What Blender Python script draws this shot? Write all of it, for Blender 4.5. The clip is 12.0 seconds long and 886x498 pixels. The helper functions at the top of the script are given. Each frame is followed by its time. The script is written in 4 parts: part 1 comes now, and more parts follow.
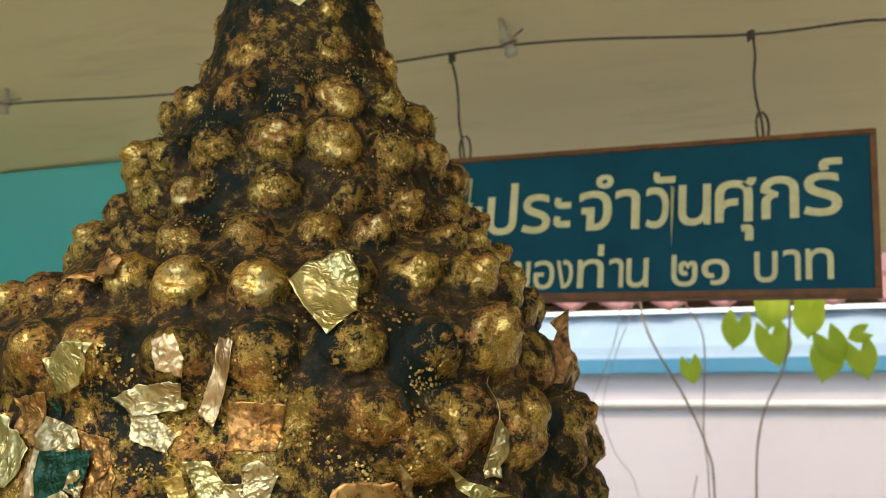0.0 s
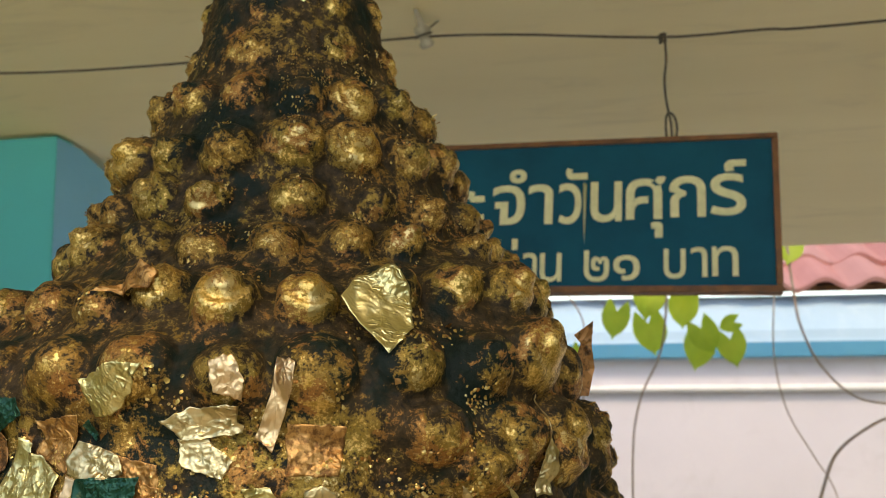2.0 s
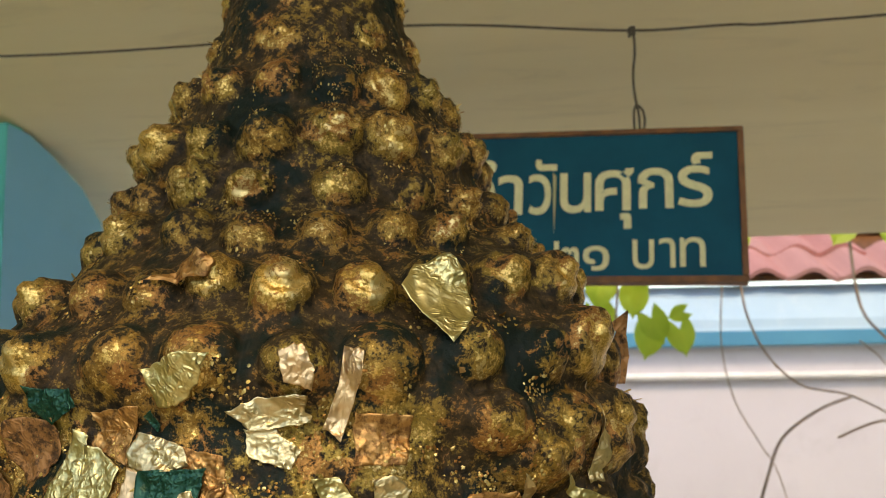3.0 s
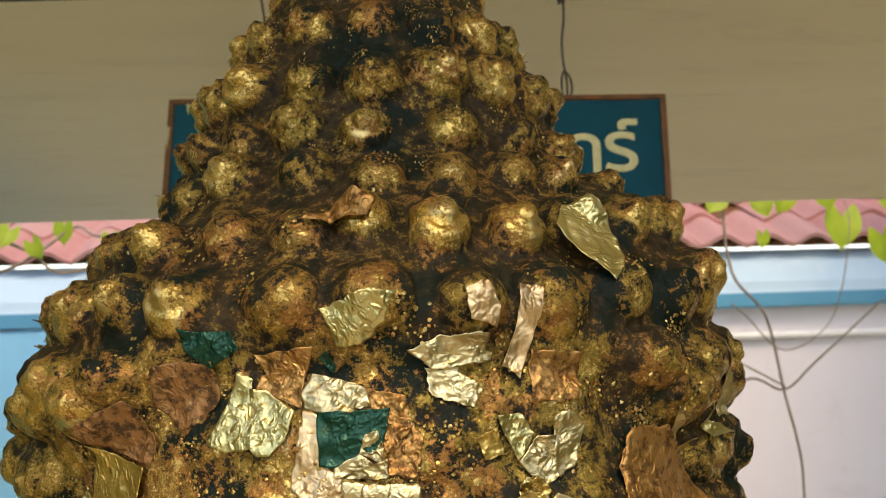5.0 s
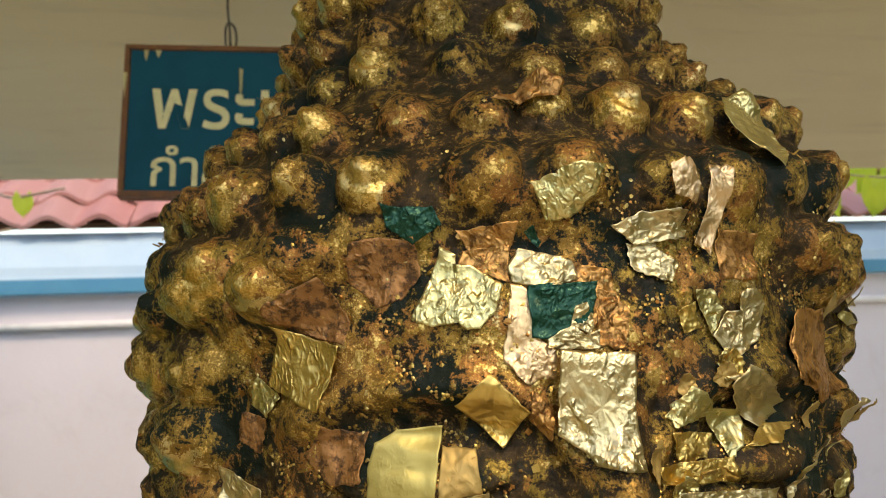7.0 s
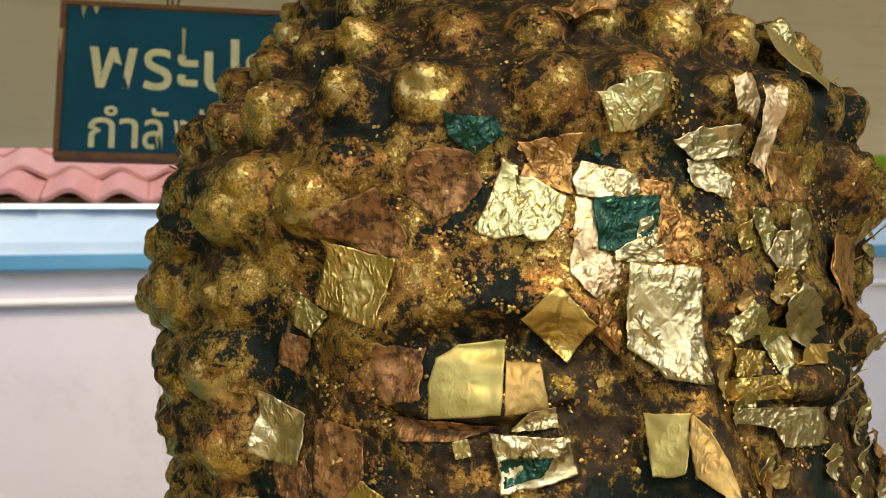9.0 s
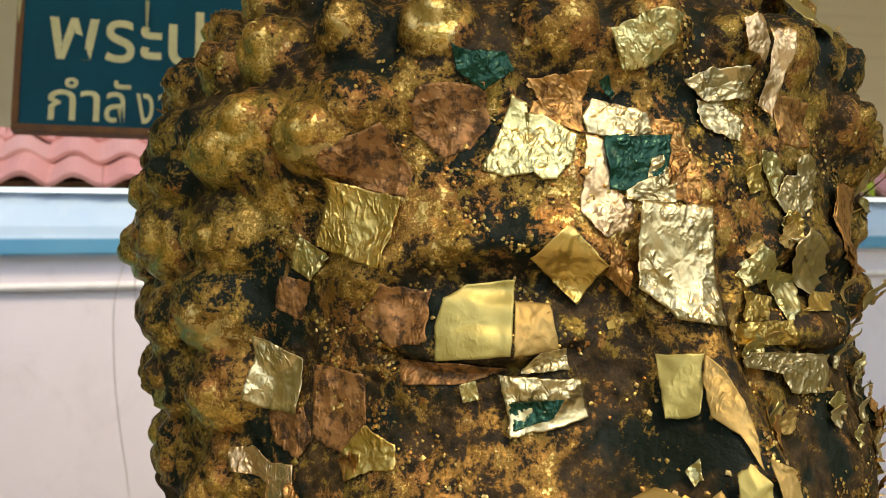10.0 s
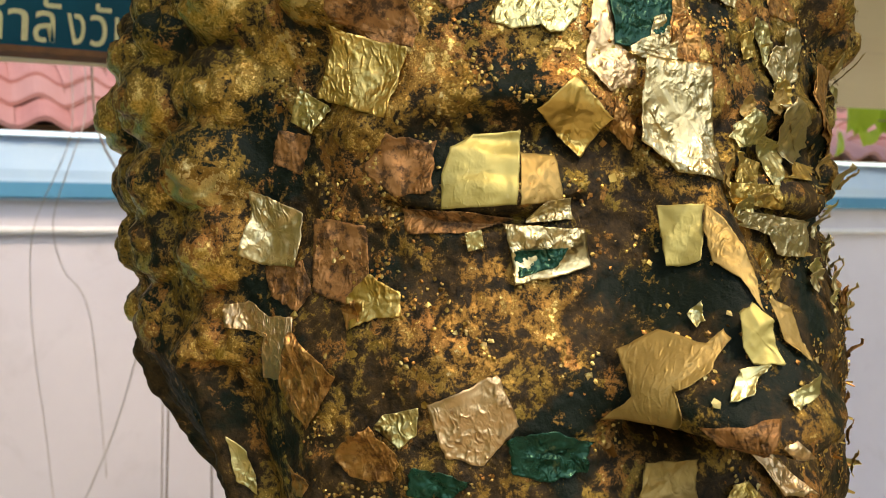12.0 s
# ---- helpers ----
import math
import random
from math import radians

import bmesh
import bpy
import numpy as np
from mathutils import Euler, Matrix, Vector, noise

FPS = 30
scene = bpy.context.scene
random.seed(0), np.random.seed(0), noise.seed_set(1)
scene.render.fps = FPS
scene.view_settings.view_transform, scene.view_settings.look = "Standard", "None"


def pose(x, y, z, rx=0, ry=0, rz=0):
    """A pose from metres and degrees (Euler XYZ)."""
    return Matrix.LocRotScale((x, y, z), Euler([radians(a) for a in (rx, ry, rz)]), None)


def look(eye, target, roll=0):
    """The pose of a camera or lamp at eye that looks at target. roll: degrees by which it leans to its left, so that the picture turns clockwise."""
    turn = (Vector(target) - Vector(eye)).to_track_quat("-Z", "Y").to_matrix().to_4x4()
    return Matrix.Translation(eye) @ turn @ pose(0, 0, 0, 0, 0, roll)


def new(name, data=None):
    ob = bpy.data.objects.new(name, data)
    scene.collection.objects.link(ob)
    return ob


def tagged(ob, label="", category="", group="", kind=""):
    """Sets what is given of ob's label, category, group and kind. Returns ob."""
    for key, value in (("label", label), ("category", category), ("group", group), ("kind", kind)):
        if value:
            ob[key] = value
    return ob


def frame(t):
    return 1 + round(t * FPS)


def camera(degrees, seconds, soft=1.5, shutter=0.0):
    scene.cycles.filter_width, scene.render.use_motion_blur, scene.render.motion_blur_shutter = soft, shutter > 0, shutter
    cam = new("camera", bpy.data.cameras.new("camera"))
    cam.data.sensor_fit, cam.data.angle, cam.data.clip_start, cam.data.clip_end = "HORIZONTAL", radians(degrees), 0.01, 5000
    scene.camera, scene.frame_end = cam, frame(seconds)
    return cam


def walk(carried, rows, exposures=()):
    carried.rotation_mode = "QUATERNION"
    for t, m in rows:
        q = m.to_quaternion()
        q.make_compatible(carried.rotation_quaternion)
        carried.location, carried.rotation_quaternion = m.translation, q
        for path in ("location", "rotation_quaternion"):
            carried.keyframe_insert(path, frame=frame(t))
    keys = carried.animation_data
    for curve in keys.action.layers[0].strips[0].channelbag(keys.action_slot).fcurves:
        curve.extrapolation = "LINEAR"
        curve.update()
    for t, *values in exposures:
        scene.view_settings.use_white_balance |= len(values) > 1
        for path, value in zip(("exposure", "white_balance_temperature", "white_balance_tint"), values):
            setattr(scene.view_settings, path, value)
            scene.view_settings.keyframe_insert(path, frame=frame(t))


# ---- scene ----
cam = camera(47.7, 12.0, soft=1.0)
METRES, EYE, TILT, LEAN, TURN = 0.4, 1.45, 9.0, 0.0, 0.0
ROWS = [
    (0.0, 0.0, 0.0, 0.0, 0.0, 0.0, -0.0),
    (0.5, -0.025, 0.0058, 0.0106, -1.82, -0.15, -0.22),
    (1.0, -0.0619, 0.013, 0.017, -4.16, -0.36, -0.44),
    (1.5, -0.103, 0.02, 0.0223, -6.28, -0.6, -0.66),
    (2.0, -0.1543, 0.0268, 0.0243, -8.35, -0.93, -0.89),
    (2.5, -0.1994, 0.0325, 0.0236, -10.05, -1.13, -1.03),
    (4.5, -0.4164, 0.0903, 0.0022, -19.39, -2.44, -1.29),
    (5.0, -0.4734, 0.1082, -0.009, -21.24, -2.74, -1.4),
    (5.5, -0.5335, 0.1291, -0.03, -23.23, -3.0, -1.49),
    (6.0, -0.5811, 0.1478, -0.0481, -24.8, -3.27, -1.66),
    (6.5, -0.6366, 0.1706, -0.0687, -26.67, -3.46, -1.95),
    (7.0, -0.678, 0.1921, -0.0887, -28.06, -3.59, -2.21),
    (9.0, -0.758, 0.2589, -0.1479, -33.38, -3.92, -3.22),
    (9.5, -0.7661, 0.2758, -0.1675, -34.7, -4.05, -3.53),
    (10.0, -0.7756, 0.291, -0.187, -35.99, -4.15, -3.8),
    (10.5, -0.7884, 0.3062, -0.2064, -37.25, -4.34, -4.1),
    (11.0, -0.8039, 0.314, -0.2239, -38.56, -4.76, -4.47),
    (11.5, -0.8165, 0.3147, -0.2425, -39.54, -5.28, -4.74),
    (12.0, -0.8232, 0.3164, -0.2637, -40.78, -5.92, -5.08),
]
walk(cam, [(t, pose(0, 0, EYE, TILT, LEAN, TURN) @ pose(METRES * x, METRES * y, METRES * z, 90 + pitch, roll, yaw)) for t, x, y, z, yaw, pitch, roll in ROWS],
     exposures=[(0.0, 1.38, 7500, 12), (5.0, 1.28, 7900, 14), (12.0, 1.22, 7900, 14)])
cam.data.dof.use_dof = True
cam.data.dof.focus_distance = 0.29
cam.data.dof.aperture_fstop = 34

# ---- light: a high sun behind the camera that clears the eave, and the sky ----
SUN_EL, SUN_AZ = 52.0, 188.0          # azimuth clockwise from +y
world = bpy.data.worlds.new("sky")
world.use_nodes = True
scene.world = world
sky = world.node_tree.nodes.new("ShaderNodeTexSky")
sky.sky_type, sky.sun_disc = "NISHITA", False
sky.sun_elevation, sky.sun_rotation = radians(SUN_EL), radians(SUN_AZ)
backg = world.node_tree.nodes["Background"]
backg.inputs["Strength"].default_value = 0.15
world.node_tree.links.new(sky.outputs[0], backg.inputs["Color"])
sun = new("sun", bpy.data.lights.new("sun", "SUN"))
sun.data.energy, sun.data.angle, sun.data.color = 0.85, radians(8.0), (1.0, 0.85, 0.64)
e, a = radians(SUN_EL), radians(SUN_AZ)
sun.matrix_world = look((math.sin(a) * math.cos(e) * 20, math.cos(a) * math.cos(e) * 20, math.sin(e) * 20), (0, 0, 0))


# ---- materials ----
def material(name):
    m = bpy.data.materials.new(name)
    m.use_nodes = True
    return m, m.node_tree.nodes, m.node_tree.links, m.node_tree.nodes["Principled BSDF"]


def noise_node(n, l, scale, detail=6, rough=0.6, coord=None, distort=0.0):
    t = n.new("ShaderNodeTexNoise")
    t.inputs["Scale"].default_value, t.inputs["Detail"].default_value = scale, detail
    t.inputs["Roughness"].default_value, t.inputs["Distortion"].default_value = rough, distort
    if coord is not None:
        l.new(coord, t.inputs["Vector"])
    return t


def ramp(n, l, src, stops):
    r = n.new("ShaderNodeValToRGB")
    while len(r.color_ramp.elements) < len(stops):
        r.color_ramp.elements.new(0.5)
    for el, (p, c) in zip(r.color_ramp.elements, stops):
        el.position = p
        el.color = (*c, 1) if not isinstance(c, float) else (c, c, c, 1)
    l.new(src, r.inputs["Fac"])
    return r


def mix(n, l, fac, a, b, kind="MIX"):
    m = n.new("ShaderNodeMix")
    m.data_type, m.blend_type = "RGBA", kind
    for sock, v in ((m.inputs[0], fac), (m.inputs[6], a), (m.inputs[7], b)):
        if hasattr(v, "is_linked"):
            l.new(v, sock)
        elif isinstance(v, tuple):
            sock.default_value = (*v, 1)
        else:
            sock.default_value = v
    return m.outputs[2]


def bump(n, l, bsdf, height, strength, dist):
    b = n.new("ShaderNodeBump")
    b.inputs["Strength"].default_value, b.inputs["Distance"].default_value = strength, dist
    l.new(height, b.inputs["Height"])
    l.new(b.outputs[0], bsdf.inputs["Normal"])
    return b


def plaster(name, c1, c2, stain, scale=3.0, rough=0.8, amount=0.5, dist=0.002, stretch=None):
    m, n, l, p = material(name)
    co = n.new("ShaderNodeTexCoord").outputs["Object"]
    if stretch:
        mp = n.new("ShaderNodeMapping")
        mp.inputs["Scale"].default_value = stretch
        l.new(co, mp.inputs["Vector"])
        co = mp.outputs[0]
    big = noise_node(n, l, scale, 5, 0.6, co)
    base = mix(n, l, ramp(n, l, big.outputs["Fac"], [(0.35, 0.0), (0.7, 1.0)]).outputs[0], c1, c2)
    st = noise_node(n, l, scale * 4.3, 8, 0.7, co, 0.6)
    col = mix(n, l, ramp(n, l, st.outputs["Fac"], [(0.55, 0.0), (0.78, amount)]).outputs[0], base, stain)
    l.new(col, p.inputs["Base Color"])
    p.inputs["Roughness"].default_value = rough
    fine = noise_node(n, l, scale * 40, 6, 0.65, co)
    bump(n, l, p, fine.outputs["Fac"], 0.35, dist)
    return m


def simple(name, c1, c2, scale, rough, metal=0.0, bumpd=0.0005):
    m, n, l, p = material(name)
    co = n.new("ShaderNodeTexCoord").outputs["Object"]
    t = noise_node(n, l, scale, 6, 0.65, co)
    l.new(mix(n, l, ramp(n, l, t.outputs["Fac"], [(0.35, 0.0), (0.68, 1.0)]).outputs[0], c1, c2), p.inputs["Base Color"])
    p.inputs["Roughness"].default_value, p.inputs["Metallic"].default_value = rough, metal
    bump(n, l, p, t.outputs["Fac"], 0.5, bumpd)
    return m


SOFFIT = plaster("cream_plaster", (0.86, 0.79, 0.54), (0.79, 0.71, 0.47), (0.50, 0.45, 0.30), 2.2, 0.75, 0.45, 0.002, (0.5, 2.6, 1.0))
WHITE = plaster("white_wall_paint", (0.68, 0.65, 0.70), (0.60, 0.57, 0.62), (0.42, 0.39, 0.40), 1.6, 0.8, 0.35)
PALEBLUE = plaster("pale_blue_paint", (0.47, 0.62, 0.72), (0.36, 0.53, 0.68), (0.62, 0.72, 0.76), 2.5, 0.7, 0.4)
SHADEDBLUE = plaster("shaded_blue_paint", (0.05, 0.24, 0.40), (0.07, 0.29, 0.44), (0.10, 0.25, 0.33), 4.0, 0.65, 0.4)
SKYBLUE = plaster("sky_blue_paint", (0.16, 0.45, 0.68), (0.20, 0.49, 0.70), (0.2, 0.35, 0.45), 3.0, 0.65, 0.3)
TEAL = plaster("teal_paint", (0.05, 0.48, 0.50), (0.06, 0.42, 0.46), (0.12, 0.32, 0.30), 3.0, 0.6, 0.3)
CONCRETE = plaster("beige_cement", (0.50, 0.43, 0.30), (0.44, 0.37, 0.25), (0.28, 0.22, 0.15), 2.0, 0.9, 0.6)
EARTH = plaster("ground", (0.52, 0.46, 0.34), (0.46, 0.40, 0.29), (0.24, 0.21, 0.13), 0.6, 0.95, 0.7, 0.01)
OCHRE = plaster("ochre_paint", (0.42, 0.38, 0.18), (0.35, 0.32, 0.15), (0.22, 0.20, 0.10), 1.5, 0.85, 0.4)
PVC = simple("pvc", (0.78, 0.77, 0.76), (0.68, 0.67, 0.66), 30, 0.4)
WIRE = simple("dark_wire", (0.05, 0.045, 0.035), (0.10, 0.085, 0.06), 120, 0.7)
PORCELAIN = simple("porcelain", (0.45, 0.42, 0.34), (0.30, 0.28, 0.22), 90, 0.4)
BARK = simple("vine_bark", (0.27, 0.20, 0.15), (0.42, 0.33, 0.26), 60, 0.85)
BROWNWOOD = simple("brown_frame_wood", (0.22, 0.085, 0.02), (0.10, 0.04, 0.012), 60, 0.6)
SIGNBLUE = simple("teal_blue_sign_paint", (0.003, 0.085, 0.130), (0.003, 0.058, 0.095), 12, 0.62)
SIGNBLUE.node_tree.nodes["Principled BSDF"].inputs["Specular IOR Level"].default_value = 0.12
CREAM = simple("cream_letter_paint", (0.74, 0.69, 0.38), (0.60, 0.56, 0.30), 80, 0.6)
PLINTH = plaster("plinth_paint", (0.5, 0.48, 0.42), (0.42, 0.40, 0.35), (0.25, 0.22, 0.18), 3.0, 0.8, 0.5)

m, n, l, p = material("clay_roof_tile")
TILE = m
co = n.new("ShaderNodeTexCoord").outputs["Object"]
info = n.new("ShaderNodeObjectInfo")
t1 = noise_node(n, l, 9, 6, 0.7, co)
c = mix(n, l, t1.outputs["Fac"], (0.36, 0.13, 0.11), (0.56, 0.27, 0.24))
c = mix(n, l, info.outputs["Random"], c, (0.46, 0.25, 0.22))
l.new(c, p.inputs["Base Color"])
p.inputs["Roughness"].default_value = 0.85
bump(n, l, p, t1.outputs["Fac"], 0.5, 0.004)

m, n, l, p = material("vine_leaf")
LEAFGREEN = m
co = n.new("ShaderNodeTexCoord").outputs["Object"]
t1 = noise_node(n, l, 30, 4, 0.6, co)
c = mix(n, l, t1.outputs["Fac"], (0.30, 0.46, 0.03), (0.56, 0.66, 0.06))
l.new(c, p.inputs["Base Color"])
p.inputs["Roughness"].default_value = 0.5
tr = n.new("ShaderNodeBsdfTranslucent")
l.new(c, tr.inputs["Color"])
ms = n.new("ShaderNodeMixShader")
ms.inputs[0].default_value = 0.5
l.new(p.outputs[0], ms.inputs[1])
l.new(tr.outputs[0], ms.inputs[2])
l.new(ms.outputs[0], n["Material Output"].inputs["Surface"])

# gilded statue: dark lacquer, worn gold, copper-red and verdigris patches
m, n, l, p = material("worn_gilding")
GILT = m
co = n.new("ShaderNodeTexCoord").outputs["Object"]
# gold amount, with the shade of curl gaps and far cheek painted in
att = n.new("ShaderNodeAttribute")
att.attribute_name = "gilding_and_shade"
big = noise_node(n, l, 22, 4, 0.6, co)
mid = noise_node(n, l, 210, 6, 0.72, co, 0.3)
fine = noise_node(n, l, 1100, 4, 0.7, co)
warp = n.new("ShaderNodeMix")
warp.data_type = "VECTOR"
warp.inputs[0].default_value = 0.012
l.new(co, warp.inputs[4])
wn = noise_node(n, l, 90, 4, 0.6, co)
l.new(wn.outputs["Color"], warp.inputs[5])
flake = n.new("ShaderNodeTexVoronoi")
flake.inputs["Scale"].default_value = 115
l.new(warp.outputs[1], flake.inputs["Vector"])
fsep = n.new("ShaderNodeSeparateColor")
l.new(flake.outputs["Color"], fsep.inputs[0])
lacq = mix(n, l, ramp(n, l, mid.outputs["Fac"], [(0.36, 0.0), (0.62, 1.0)]).outputs[0], (0.012, 0.010, 0.006), (0.085, 0.052, 0.020))
verd = noise_node(n, l, 31, 5, 0.6, co)
bare = ramp(n, l, verd.outputs["Fac"], [(0.52, 0.0), (0.60, 1.0)])
lacq = mix(n, l, bare.outputs[0], lacq, (0.008, 0.014, 0.009))
patina = mix(n, l, ramp(n, l, big.outputs["Fac"], [(0.40, 0.0), (0.62, 1.0)]).outputs[0], (0.31, 0.215, 0.050), (0.35, 0.190, 0.050))
patina = mix(n, l, ramp(n, l, fsep.outputs[1], [(0.74, 0.0), (0.82, 0.7)]).outputs[0], patina, (0.44, 0.20, 0.065))
gold = mix(n, l, ramp(n, l, fine.outputs["Fac"], [(0.40, 0.0), (0.62, 1.0)]).outputs[0], (0.50, 0.31, 0.07), (0.90, 0.64, 0.22))
gold = mix(n, l, ramp(n, l, fsep.outputs[2], [(0.76, 0.0), (0.84, 0.8)]).outputs[0], gold, (0.74, 0.58, 0.26))


def add_scaled(src, factor, other):
    q = n.new("ShaderNodeMath")
    q.operation = "MULTIPLY_ADD"
    q.inputs[1].default_value = factor
    l.new(src, q.inputs[0])
    l.new(other, q.inputs[2])
    return q.outputs[0]


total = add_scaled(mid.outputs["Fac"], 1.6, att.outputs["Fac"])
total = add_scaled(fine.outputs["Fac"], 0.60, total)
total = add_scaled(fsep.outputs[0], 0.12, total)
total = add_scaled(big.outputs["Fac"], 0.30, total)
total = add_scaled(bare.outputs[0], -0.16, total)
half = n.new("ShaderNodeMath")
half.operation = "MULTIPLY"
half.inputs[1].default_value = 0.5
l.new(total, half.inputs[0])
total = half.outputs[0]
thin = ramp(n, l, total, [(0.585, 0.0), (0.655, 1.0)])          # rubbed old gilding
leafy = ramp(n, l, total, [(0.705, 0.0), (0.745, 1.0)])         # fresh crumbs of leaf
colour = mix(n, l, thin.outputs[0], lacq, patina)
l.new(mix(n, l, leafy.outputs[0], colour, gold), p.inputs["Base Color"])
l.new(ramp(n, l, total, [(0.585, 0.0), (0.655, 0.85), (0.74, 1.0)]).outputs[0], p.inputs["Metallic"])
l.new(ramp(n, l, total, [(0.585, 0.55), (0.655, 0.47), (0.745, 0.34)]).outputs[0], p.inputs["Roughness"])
p.inputs["Specular IOR Level"].default_value = 0.12
pits = noise_node(n, l, 460, 4, 0.6, co)
height = add_scaled(leafy.outputs[0], 0.25, pits.outputs["Fac"])
height = add_scaled(thin.outputs[0], 0.20, height)
bump(n, l, p, height, 0.7, 0.0009)


def foil(name, c1, c2, rough, metal=1.0, spot=(0.30, 0.16, 0.05), amount=0.5, crumple=0.0010):
    """Thin metal leaf: smooth mirror-like areas, crinkled areas and small worn-through spots."""
    m, n, l, p = material(name)
    co = n.new("ShaderNodeTexCoord").outputs["Object"]
    t = noise_node(n, l, 95, 4, 0.6, co)
    s = noise_node(n, l, 260, 5, 0.7, co)
    c = mix(n, l, t.outputs["Fac"], c1, c2)
    c = mix(n, l, ramp(n, l, s.outputs["Fac"], [(0.62 - 0.14 * (amount > 0.9), 0.0), (0.70 - 0.10 * (amount > 0.9), amount)]).outputs[0], c, spot)
    l.new(c, p.inputs["Base Color"])
    l.new(ramp(n, l, s.outputs["Fac"], [(0.3, rough + 0.05), (0.7, rough + 0.28)]).outputs[0], p.inputs["Roughness"])
    p.inputs["Metallic"].default_value = metal
    mp = n.new("ShaderNodeMapping")
    mp.inputs["Rotation"].default_value = (0.4, 0.7, 0.5)
    mp.inputs["Scale"].default_value = (1.0, 2.2, 1.0)
    l.new(co, mp.inputs["Vector"])
    crease = noise_node(n, l, 330, 5, 0.62, mp.outputs[0], 0.7)
    crease.noise_type = "RIDGED_MULTIFRACTAL"
    where = ramp(n, l, noise_node(n, l, 55, 2, 0.5, co).outputs["Fac"], [(0.40, 0.15), (0.52, 1.0)])
    hm = n.new("ShaderNodeMath")
    hm.operation = "MULTIPLY"
    l.new(crease.outputs["Fac"], hm.inputs[0])
    l.new(where.outputs[0], hm.inputs[1])
    wob = n.new("ShaderNodeMix")
    wob.data_type = "VECTOR"
    wob.inputs[0].default_value = 0.006
    l.new(co, wob.inputs[4])
    l.new(noise_node(n, l, 160, 3, 0.6, co).outputs["Color"], wob.inputs[5])
    facet = n.new("ShaderNodeTexVoronoi")
    facet.inputs["Scale"].default_value = 210
    l.new(wob.outputs[1], facet.inputs["Vector"])
    ha = n.new("ShaderNodeMath")
    ha.operation = "MULTIPLY_ADD"
    l.new(facet.outputs["Distance"], ha.inputs[0])
    l.new(where.outputs[0], ha.inputs[1])
    l.new(hm.outputs[0], ha.inputs[2])
    bump(n, l, p, ha.outputs[0], 1.0, crumple)
    return m


PALEGOLD = foil("pale_gold_foil", (0.76, 0.67, 0.31), (0.58, 0.50, 0.21), 0.20)
GOLD = foil("gold_foil", (0.80, 0.58, 0.19), (0.62, 0.43, 0.12), 0.22)
WHITEGOLD = foil("silvery_gold_foil", (0.78, 0.65, 0.36), (0.56, 0.45, 0.22), 0.21)
BROWNGOLD = foil("brown_gold_foil", (0.48, 0.34, 0.11), (0.36, 0.23, 0.065), 0.36, 0.55, crumple=0.00035)
SATIN = foil("satin_pale_gold_leaf", (0.58, 0.50, 0.17), (0.48, 0.40, 0.12), 0.36, 0.55, (0.62, 0.56, 0.26), 0.6, 0.00022)
DRYSTEM = simple("dry_stem", (0.55, 0.49, 0.44), (0.42, 0.37, 0.33), 60, 0.85)
PEACH = foil("peach_gold_foil", (0.84, 0.62, 0.36), (0.66, 0.45, 0.22), 0.27, 1.0, (0.36, 0.18, 0.07), 0.8)
COPPER = foil("copper_red_foil", (0.44, 0.225, 0.075), (0.28, 0.13, 0.045), 0.42, 0.6, (0.07, 0.038, 0.016), 0.95)
ORANGE = foil("orange_gold_foil", (0.62, 0.35, 0.12), (0.42, 0.21, 0.06), 0.32, 0.9, (0.16, 0.075, 0.025), 0.92)
GREEN = foil("dark_green_foil", (0.004, 0.036, 0.020), (0.008, 0.070, 0.038), 0.15, 0.6, (0.25, 0.28, 0.12), 0.3)


# ---- mesh helpers ----
def mesh_object(name, verts, faces, mat, smooth=False, parent=None, label=""):
    me = bpy.data.meshes.new(name)
    me.from_pydata([tuple(v) for v in verts], [], faces)
    me.materials.append(mat)
    if smooth:
        me.polygons.foreach_set("use_smooth", [True] * len(me.polygons))
    me.update()
    ob = new(name, me)
    if parent is not None:
        ob.parent = parent
    if label:
        ob["label"] = label
    return ob


def part(name, bm, mat, parent=None, label="", smooth=False):
    me = bpy.data.meshes.new(name)
    bmesh.ops.recalc_face_normals(bm, faces=bm.faces)
    bm.to_mesh(me)
    bm.free()
    me.materials.append(mat)
    if smooth:
        me.polygons.foreach_set("use_smooth", [True] * len(me.polygons))
    ob = new(name, me)
    if parent is not None:
        ob.parent = parent
    if label:
        ob["label"] = label
    return ob


def box_bm(x0, x1, y0, y1, z0, z1, bevel=0.0, bm=None):
    bm = bm or bmesh.new()
    made = bmesh.ops.create_cube(bm, size=1)["verts"]
    for v in made:
        v.co = Vector((x0 if v.co.x < 0 else x1, y0 if v.co.y < 0 else y1, z0 if v.co.z < 0 else z1))
    if bevel:
        edges = list({ed for v in made for ed in v.link_edges})
        bmesh.ops.bevel(bm, geom=edges, offset=bevel, segments=2, affect="EDGES")
    return bm


def extrude_bm(outline, x0, x1, cuts=1):
    """A closed outline in y, z drawn along x."""
    bm = bmesh.new()
    rings = []
    for i in range(cuts + 1):
        x = x0 + (x1 - x0) * i / cuts
        rings.append([bm.verts.new((x, y, z)) for y, z in outline])
    k = len(outline)
    for r0, r1 in zip(rings, rings[1:]):
        for i in range(k):
            bm.faces.new((r0[i], r0[(i + 1) % k], r1[(i + 1) % k], r1[i]))
    bm.faces.new(rings[0])
    bm.faces.new(rings[-1][::-1])
    return bm


